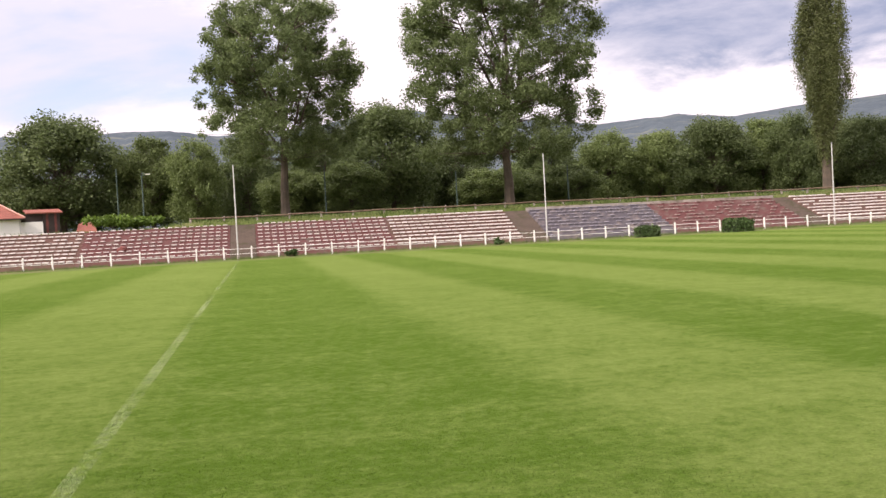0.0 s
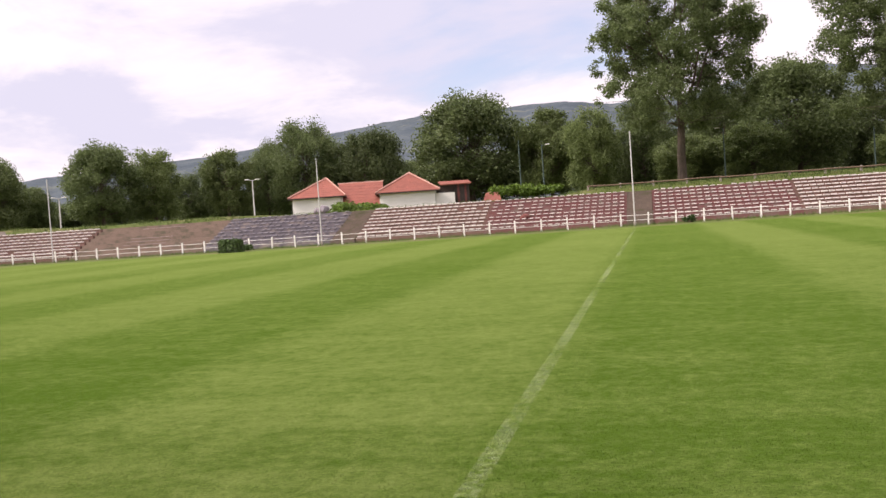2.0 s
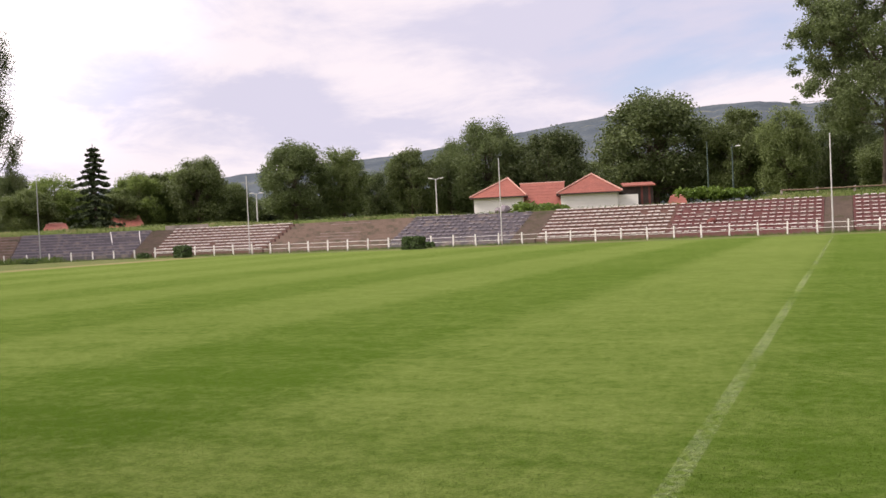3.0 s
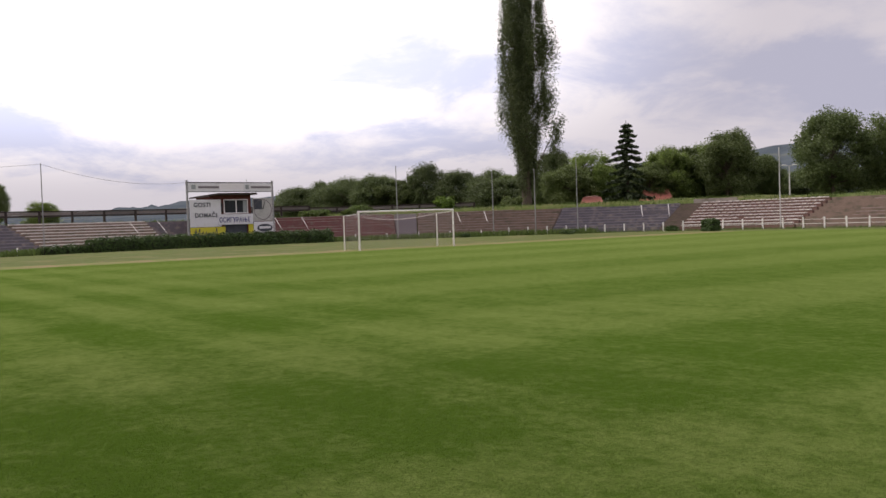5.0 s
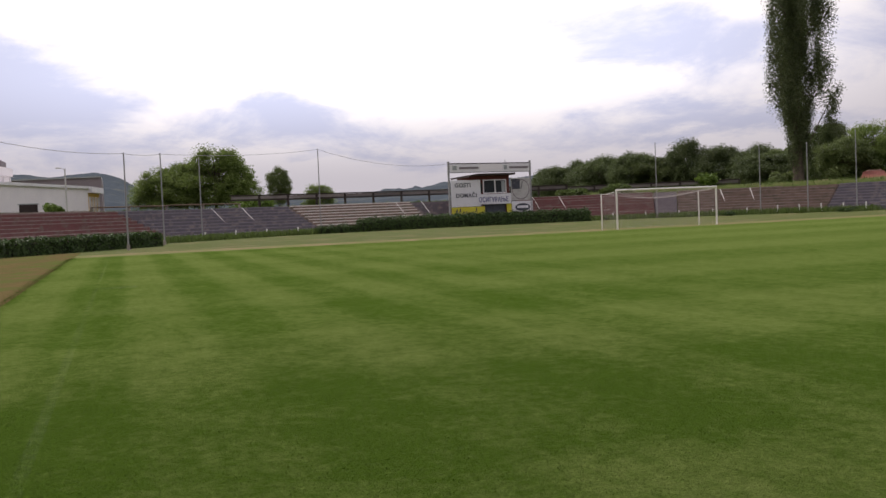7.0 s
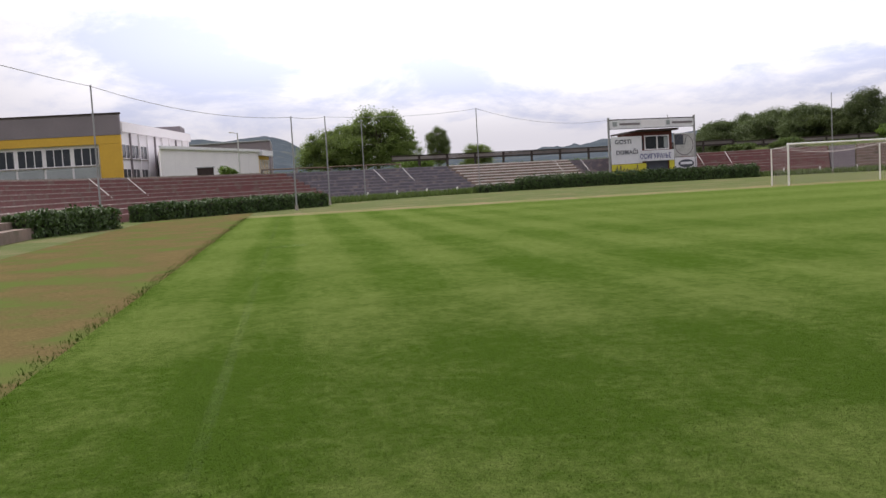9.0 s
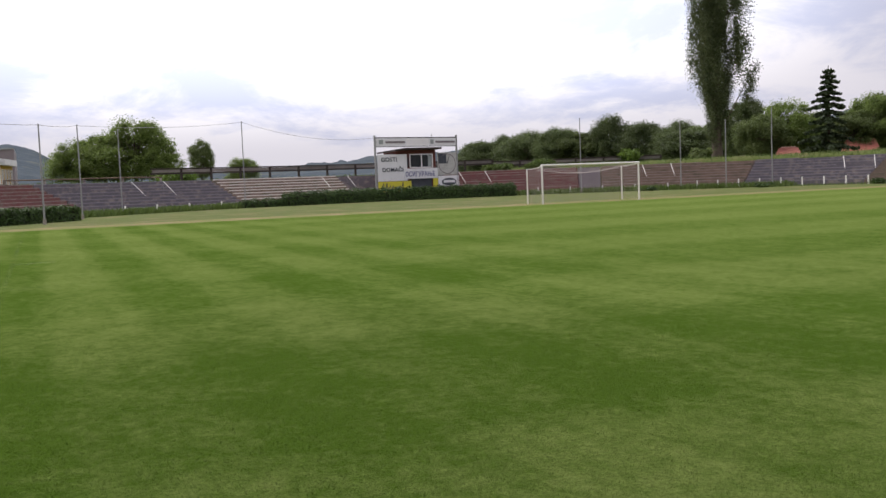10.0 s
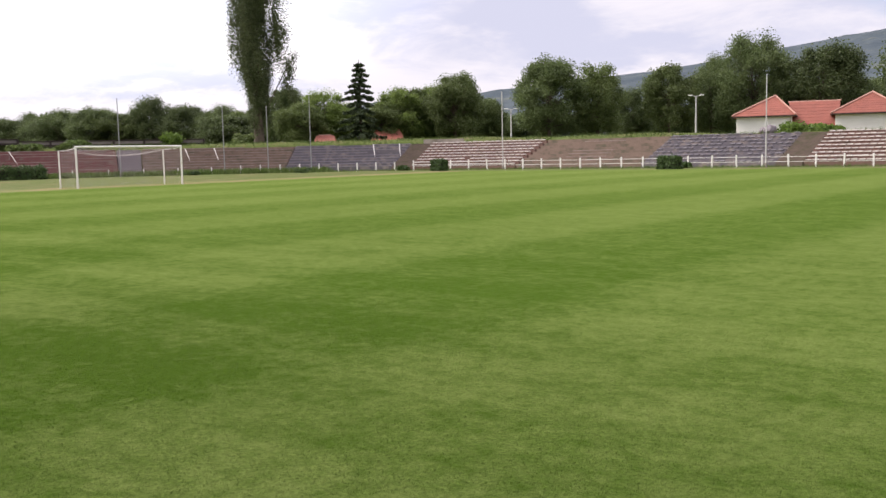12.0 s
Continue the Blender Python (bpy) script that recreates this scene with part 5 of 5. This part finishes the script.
def build_school():
    t = thing("school_building", "large white, grey and yellow block with wide windows beyond the terrace", "building")
    c = polar(99.6, 120)
    e = polar(95.75, 151)
    l = polar(110.0, 128)
    back = (e[0] + (l[0] - c[0]), e[1] + (l[1] - c[1]))
    part("wall", prism(bmesh.new(), (c, e, back, l), 2.5, 10.4), "white_panel", t, "white panelled facade")
    fl, fb = wall_frame(l, c), wall_frame(c, e)
    wide, deep = (Vector(c) - Vector(l)).length, (Vector(e) - Vector(c)).length
    if (fl @ Vector((1, 1, 0)) - fl @ Vector((1, 0, 0))).dot(Vector((0, 0, 0)) - Vector((*c, 0))) < 0:
        fl = fl @ Matrix.Diagonal((1, -1, 1, 1))
    if (fb @ Vector((1, 1, 0)) - fb @ Vector((1, 0, 0))).dot(Vector((0, 0, 0)) - Vector((*c, 0))) < 0:
        fb = fb @ Matrix.Diagonal((1, -1, 1, 1))
    part("grey_band", box(bmesh.new(), 0, 0.02, 8.95, wide + 0.3, 0.5, 11.4, m=fl), "grey_plaster", t, "dark grey upper wall band")
    part("roof_edge", box(bmesh.new(), -0.1, 0.0, 11.42, wide + 0.4, 0.6, 11.6, m=fl), "dark_wood", t)
    part("yellow_lintel", box(bmesh.new(), 0, 0.02, 7.9, wide + 0.3, 0.45, 8.93, m=fl), "yellow_plaster", t, "yellow plaster frame")
    part("yellow_pier", box(bmesh.new(), wide - 2.3, 0.02, 2.6, wide + 0.3, 0.45, 7.88, m=fl), "yellow_plaster", t, "yellow plaster pier")
    for k in range(6):
        x1 = wide - 2.5 - k * 3.3
        window(t, fl, x1 - 3.0, 5.4, x1, 7.6, 3)
        part("panel", box(bmesh.new(), x1 - 3.0, 0.01, 2.7, x1, 0.12, 5.2, m=fl), "board_grey", t)
    n = 9
    for k in range(n):
        x0 = 0.6 + k * (deep - 1.0) / n
        x1 = x0 + (deep - 1.0) / n - 0.45
        if k < 3 or k > 4:
            window(t, fb, x0, 6.1, x1, 7.9, 2)
            window(t, fb, x0, 3.4, x1, 4.9, 2)
        part("pilaster", box(bmesh.new(), x1 + 0.12, 0.0, 2.6, x1 + 0.36, 0.22, 9.3, m=fb), "grey_plaster" if k % 3 == 0 else "white_panel", t)
    part("parapet", box(bmesh.new(), 0.35, 0.0, 9.35, deep + 0.2, 0.35, 10.55, m=fb), "white_panel", t)
    mid = Vector((*e, 0)).lerp(Vector((*back, 0)), 0.15)
    part("roof_house", box(bmesh.new(), -4, -3, 10.4, 2.0, 3, 11.5, m=Matrix.Translation((mid.x + 3, mid.y, 0))), "grey_plaster", t, "dark rooftop plant room")


build_school()


def build_hall():
    t = thing("sports_hall", "long low white hall with a yellow end beyond the terrace", "building")
    a, b = polar(97.4, 110), polar(91.75, 133)
    c = polar(91.15, 140)
    d = polar(97.6, 150)
    part("wall", prism(bmesh.new(), (a, b, polar(92.2, 165), d), 2.5, 6.75), "white_panel", t, "plain pale wall")
    fr = wall_frame(a, b)
    if (fr @ Vector((1, 1, 0)) - fr @ Vector((1, 0, 0))).dot(-Vector((*a, 0))) < 0:
        fr = fr @ Matrix.Diagonal((1, -1, 1, 1))
    ln = (Vector(b) - Vector(a)).length
    part("roof_edge", box(bmesh.new(), -0.1, -0.05, 6.6, ln + 0.2, 0.25, 6.95, m=fr), "board_white", t, "white roof edge")
    for k in range(1, 8):
        part("joint", box(bmesh.new(), ln * k / 8 - 0.03, 0, 2.6, ln * k / 8 + 0.03, 0.012, 6.55, m=fr), "white_panel", t)
    e = wall_frame(b, c)
    if (e @ Vector((1, 1, 0)) - e @ Vector((1, 0, 0))).dot(-Vector((*b, 0))) < 0:
        e = e @ Matrix.Diagonal((1, -1, 1, 1))
    le = (Vector(c) - Vector(b)).length
    part("end_wall", prism(bmesh.new(), (b, c, polar(91.4, 160), polar(91.9, 160)), 2.5, 6.1), "yellow_plaster", t, "yellow end wall")
    part("eave", box(bmesh.new(), -0.1, -0.1, 6.12, le + 0.2, 0.6, 6.9, m=e), "board_white", t, "white overhanging roof edge")
    for k in range(4):
        x0 = 0.4 + k * le / 4
        window(t, e, x0, 3.4, x0 + le / 4 - 0.7, 5.6, 2)
    g = thing("warehouse", "long dark grey block behind the white hall", "building")
    p, q = polar(96.0, 178), polar(91.0, 172)
    part("wall", prism(bmesh.new(), (p, q, (q[0] - 20, q[1]), (p[0] - 20, p[1])), 2.5, 10.0), "grey_plaster", g, "dark grey wall")
    part("roof_edge", prism(bmesh.new(), ((p[0] + 0.3, p[1]), (q[0] + 0.3, q[1]), (q[0] - 20, q[1]), (p[0] - 20, p[1])), 10.01, 10.2), "board_grey", g)
    k = thing("kiosk", "small dark kiosk at the terrace top", "kiosk", put(94.9, 84, 94.9, z=2.65))
    part("wall", box(bmesh.new(), -0.7, -0.5, -0.1, 0.7, 0.5, 0.95), "dark_wood", k)
    part("roof", box(bmesh.new(), -0.8, -0.6, 0.96, 0.8, 0.6, 1.03), "board_grey", k)


build_hall()


# ---- scoreboard with the announcer's cabin ----
def letters(text, height, mat, parent, m, name="lettering"):
    cu = bpy.data.curves.new(name, "FONT")
    cu.body, cu.size, cu.extrude = text, height * 1.38, 0.012
    cu.space_character, cu.offset = 1.12, 0.014
    tmp = bpy.data.objects.new(name, cu)
    scene.collection.objects.link(tmp)
    bpy.context.view_layer.update()
    me = bpy.data.meshes.new_from_object(tmp.evaluated_get(bpy.context.evaluated_depsgraph_get()))
    bpy.data.objects.remove(tmp)
    me.transform(m)
    me.materials.clear()
    return link(name, me, mat, parent)


def build_scoreboard():
    L_, R_ = Vector((-92.9, 32.8, 0)), Vector((-94.3, 42.9, 0))
    x = (R_ - L_).normalized()
    m = Matrix(((x.x, -x.y, 0, L_.x), (x.y, x.x, 0, L_.y), (0, 0, 1, 0), (0, 0, 0, 1)))   # x to the right as seen, y away
    t = thing("scoreboard", "white football scoreboard with painted team words on a steel frame", "scoreboard", m)
    flat = pose(0, 0, 0, 90, 0, 0)

    def board(name, u0, z0, u1, z1, mat, y=0.0, thick=0.06, label=""):
        return part(name, box(bmesh.new(), u0, y, z0, u1, y + thick, z1, 0.008), mat, t, label)

    for u in (0.0, 10.1):
        part("mast", box(bmesh.new(), u - 0.08, -0.02, -0.1, u + 0.08, 0.16, 6.85), "pole_steel", t)
    part("spike", tube(bmesh.new(), (6.95, 0.05, 6.6), (6.95, 0.05, 6.95), 0.03, seg=6), "pole_steel", t)
    part("beam", box(bmesh.new(), 0.08, 0.03, 5.62, 10.0, 0.12, 5.72), "pole_steel", t)
    part("beam", box(bmesh.new(), 0.08, 0.03, 6.55, 10.0, 0.12, 6.66), "dark_wood", t)
    b = board("banner", 0.1, 5.74, 3.75, 6.53, "board_white", label="white advertising banner")
    part("bar", box(bmesh.new(), 1.25, -0.02, 6.02, 3.6, -0.002, 6.24), "grey_plaster", b)
    part("mark", box(bmesh.new(), 0.45, -0.02, 5.92, 0.95, -0.002, 6.38), "board_grey", b)
    board("banner", 3.78, 5.74, 6.55, 6.53, "white_panel", label="pale plain banner panel")
    b = board("banner", 6.58, 5.74, 10.0, 6.53, "board_white", label="white advertising banner")
    part("bar", box(bmesh.new(), 7.4, -0.02, 6.02, 9.85, -0.002, 6.24), "grey_plaster", b)
    part("mark", box(bmesh.new(), 6.75, -0.02, 5.92, 7.15, -0.002, 6.38), "board_grey", b)
    b = board("team_board", 0.2, 2.02, 3.75, 4.85, "board_white", label="white board with dark team words")
    letters("GOSTI", 0.45, "ink", b, pose(0.62, -0.02, 4.1) @ flat)
    letters("DOMAČI", 0.43, "ink", b, pose(0.72, -0.02, 3.02) @ flat)
    b = board("word_board", 3.35, 2.2, 7.5, 3.3, "board_white", -0.07, label="white board with a blue word")
    letters("ОСИГУРАЊЕ", 0.52, "ink_blue", b, pose(3.45, -0.085, 2.45) @ flat @ Matrix.Diagonal((0.74, 1, 1, 1)))
    y = board("yellow_board", 0.2, 0.9, 4.2, 1.98, "board_yellow", label="yellow advertising board with a dark script mark")
    for u, h in ((0.6, 0.7), (1.0, 0.75), (1.4, 0.45), (1.75, 0.45), (2.6, 0.4), (2.95, 0.8)):
        bm = bmesh.new()
        tube(bm, (u, -0.01, 1.1), (u + 0.22, -0.01, 1.1 + h), 0.045, seg=6)
        tube(bm, (u + 0.22, -0.01, 1.1 + h), (u + 0.3, -0.01, 1.12), 0.03, seg=6)
        part("pen_stroke", bm, "ink", y)
    board("yellow_board", 6.95, 0.6, 7.55, 2.2, "board_yellow", label="narrow yellow board")
    b = board("logo_board", 7.6, 1.0, 10.25, 2.42, "board_white", -0.02, label="white board with a dark oval mark")
    bm = bmesh.new()
    bmesh.ops.create_cone(bm, cap_ends=True, segments=32, radius1=1, radius2=1, depth=0.02, matrix=Matrix.Translation((8.95, -0.03, 1.75)) @ pose(0, 0, 0, 90) @ Matrix.Diagonal((0.95, 0.42, 1, 1)))
    part("oval_mark", bm, "ink", b)
    part("oval_bar", box(bmesh.new(), 8.25, -0.06, 1.66, 9.65, -0.042, 1.92), "board_white", b)
    b = board("clock_board", 7.55, 2.5, 10.0, 4.95, "clock_face", label="pale grey board with a worn clock dial")
    bm = bmesh.new()
    bmesh.ops.create_circle(bm, cap_ends=False, segments=40, radius=1.12)
    ring = bmesh.ops.extrude_edge_only(bm, edges=list(bm.edges))
    for v in (g for g in ring["geom"] if isinstance(g, bmesh.types.BMVert)):
        v.co *= 1.0 - 0.09 / 1.12
    bmesh.ops.transform(bm, matrix=Matrix.Translation((8.78, -0.012, 3.72)) @ pose(0, 0, 0, 90), verts=bm.verts)
    bmesh.ops.solidify(bm, geom=list(bm.faces), thickness=0.02)
    part("dial_ring", bm, "grey_plaster", b)
    part("dark_panel", box(bmesh.new(), 7.65, -0.012, 3.75, 8.7, -0.002, 4.85), "ink", b)
    part("clock_hand", tube(bmesh.new(), (8.78, -0.03, 3.72), (9.05, -0.03, 4.6), 0.035, seg=6), "ink", b)
    # cabin behind the boards
    c = thing("announcer_cabin", "brown timber announcer cabin with a flat overhanging roof", "cabin", m)
    part("wall", box(bmesh.new(), 2.75, 0.3, 0, 7.5, 3.4, 5.3), "brown_wood", c)
    bm = bmesh.new()
    solid(bm, [[(u, -0.35, za), (u, 3.9, za - 0.1), (u, 3.9, za + 0.08), (u, -0.35, za + 0.2)] for u, za in ((2.2, 5.14), (3.3, 5.30), (7.95, 5.34))])
    part("roof", bm, "dark_wood", c, "dark flat overhanging roof")
    w = part("window", box(bmesh.new(), 4.3, 0.26, 3.45, 7.0, 0.29, 4.78), "dark_glass", c, "dark cabin window")
    bm = bmesh.new()
    for a, z0, d, z1 in ((4.2, 3.36, 7.1, 3.46), (4.2, 4.76, 7.1, 4.86), (4.2, 3.46, 4.3, 4.76), (7.0, 3.46, 7.1, 4.76), (5.62, 3.46, 5.74, 4.76)):
        box(bm, a, 0.2, z0, d, 0.3, z1)
    part("frame", bm, "white_panel", w)
    part("curtain", box(bmesh.new(), 6.5, 0.24, 3.5, 6.95, 0.25, 4.7), "board_grey", w)
    part("door", box(bmesh.new(), 4.3, 0.24, 0.1, 6.9, 0.296, 2.2), "ink", c, "dark blue-black door")
    part("side_window", box(bmesh.new(), 3.8, 0.27, 3.5, 4.1, 0.295, 4.5), "dark_glass", c)


build_scoreboard()


# ---- handrails on the terraces ----
def handrail(s, label="short steep white handrail on the terrace steps"):
    t = thing("handrail", label, "handrail", group="handrails on the terraces")
    z0, z1 = (SILL + (o - FOOT) / RUN * RISE for o in (5.2, 6.4))
    part("rail", tube(bmesh.new(), bowl(s, 5.2, z0 - 0.1), bowl(s + 0.45, 6.4, z1 + 0.75), 0.035, seg=6), "white_paint", t)
    part("post", tube(bmesh.new(), bowl(s + 0.45, 6.42, z1 - 0.3), bowl(s + 0.45, 6.4, z1 + 0.74), 0.014, seg=6), "pole_steel", t)


for s in (118.5, 116.0, 104.9, 102.3, 136.4, 133.5, 86.9, 84.2, 68.7, 66.1, 166.0, 161.8):
    handrail(s)


# ---- heaps ----
def heap(p, wide, high, mat, label, seed):
    t = thing("rubble_heap", label, "heap", Matrix.Translation(p), "heaps of rubble")
    rng = random.Random(seed)
    for k in range(9):
        bm = bmesh.new()
        r = wide * rng.uniform(0.14, 0.24)
        bmesh.ops.create_icosphere(bm, subdivisions=2, radius=r)
        for v in bm.verts:
            v.co *= 1 + 0.35 * noise.noise(v.co * 3 / r * 0.5 + Vector((k, seed, 0)))
        a, q = rng.uniform(0, 6.28), rng.uniform(0, 0.32) * wide
        bmesh.ops.translate(bm, verts=bm.verts, vec=(math.cos(a) * q, math.sin(a) * q, r * 0.5 + high * (0.5 - q / wide) * rng.uniform(0.2, 1)))
        part("lump", bm, mat, t)


heap(bowl(10.4, FOOT + 2.0, SILL + 2 * RISE - 0.03), 1.0, 0.5, "brown_wood", "small brown heap of leaves and rubble on the steps", 3)
heap(Vector((*polar(20.0, 93), 2.75)), 2.0, 0.9, "grey_plaster", "grey heap of rubble on the bank by the house", 4)


# ---- grass that stands: tufts along the barrier and bank, blades on the pitch near the touchline ----
def blades(name, pts, tall, wide, mat, label, seed, mown=False):
    rng = np.random.default_rng(seed)
    n = len(pts)
    a = rng.uniform(0, 2 * math.pi, n)
    side = np.stack([np.cos(a), np.sin(a), 0 * a], 1) * (wide * rng.uniform(0.6, 1.3, n))[:, None]
    h = tall * rng.uniform(0.5, 1.25, n)
    tip = pts + np.stack([rng.normal(0, 0.35, n) * h, rng.normal(0, 0.35, n) * h, h], 1)
    if mown:      # the mower bends the blades of one stripe away, of the next one back
        tip[:, 1] -= np.sign(np.sin((pts[:, 0] + 1.15) * math.pi / STRIPE)) * h * 0.7
    low = pts - np.array([0, 0, 0.01])
    quad = np.stack([low - side, low + side, tip + side * 0.25, tip - side * 0.25], 1).reshape(-1, 3)
    link(name, quads(name, quad), mat, None, label, "grass", kind="stuff")


def strip(n, s0, s1, o0, o1, z, seed, clump=0.9):
    rng = np.random.default_rng(seed)
    out = []
    while len(out) < n:
        s, o = rng.uniform(s0, s1), rng.uniform(o0, o1)
        p = bowl(s, o)
        if noise.noise(Vector((p.x * 0.5, p.y * 0.5, seed))) * 0.5 + 0.5 < rng.uniform(0, clump):
            continue
        out.append((p.x, p.y, z(s, o) if callable(z) else z))
    return np.array(out)


def bank_top(s, o):
    drop = 0.0
    if 5 < s < 60:
        drop = 0.55 * min(1, (s - 5) / 4) * min(1, max(0.35, (46 - s) / 8))
    elif 96 < s < 190:
        drop = 0.55 * min(1, (s - 96) / 6)
    return 2.6 - drop + min(1, (o - 9.6) / 3.2) * 0.7


blades("barrier_grass", strip(12000, -76, 96, -1.3, 0.5, 0.0, 80), 0.20, 0.02, "weed_leaf", "uncut grass along the foot of the barrier", 81)
blades("weed_strip", strip(15000, 72, 150, -1.8, 1.6, 0.0, 82, 1.7), 0.5, 0.045, "weed_leaf", "tall green weeds at the terrace foot", 83)
blades("bank_grass", strip(26000, -76, 175, 9.7, 13.5, bank_top, 84), 0.34, 0.03, "weed_leaf", "tall uncut grass on the bank top", 85)


def pitch_blades(n, seed):
    """Mown blades where one stands closest to them, thinning out with distance."""
    rng = np.random.default_rng(seed)
    r = 3.2 * (22.0 / 3.2) ** rng.uniform(0, 1, n)
    a = np.radians(rng.uniform(-42, 116, n))
    p = np.stack([-r * np.sin(a), r * np.cos(a), np.full(n, 0.03)], 1)
    return p[(p[:, 1] > -2.45)]


blades("pitch_grass", pitch_blades(330000, 90), 0.009, 0.0028, "turf", "short mown grass blades of the pitch", 91, True)
rng_edge = np.random.default_rng(92)
edge_pts = np.stack([rng_edge.uniform(-51.8, 5, 9000), -2.47 + rng_edge.normal(0, 0.13, 9000), np.full(9000, 0.0)], 1)
blades("edge_grass", edge_pts, 0.04, 0.008, "turf", "longer uncut grass along the edge of the mown pitch", 93)
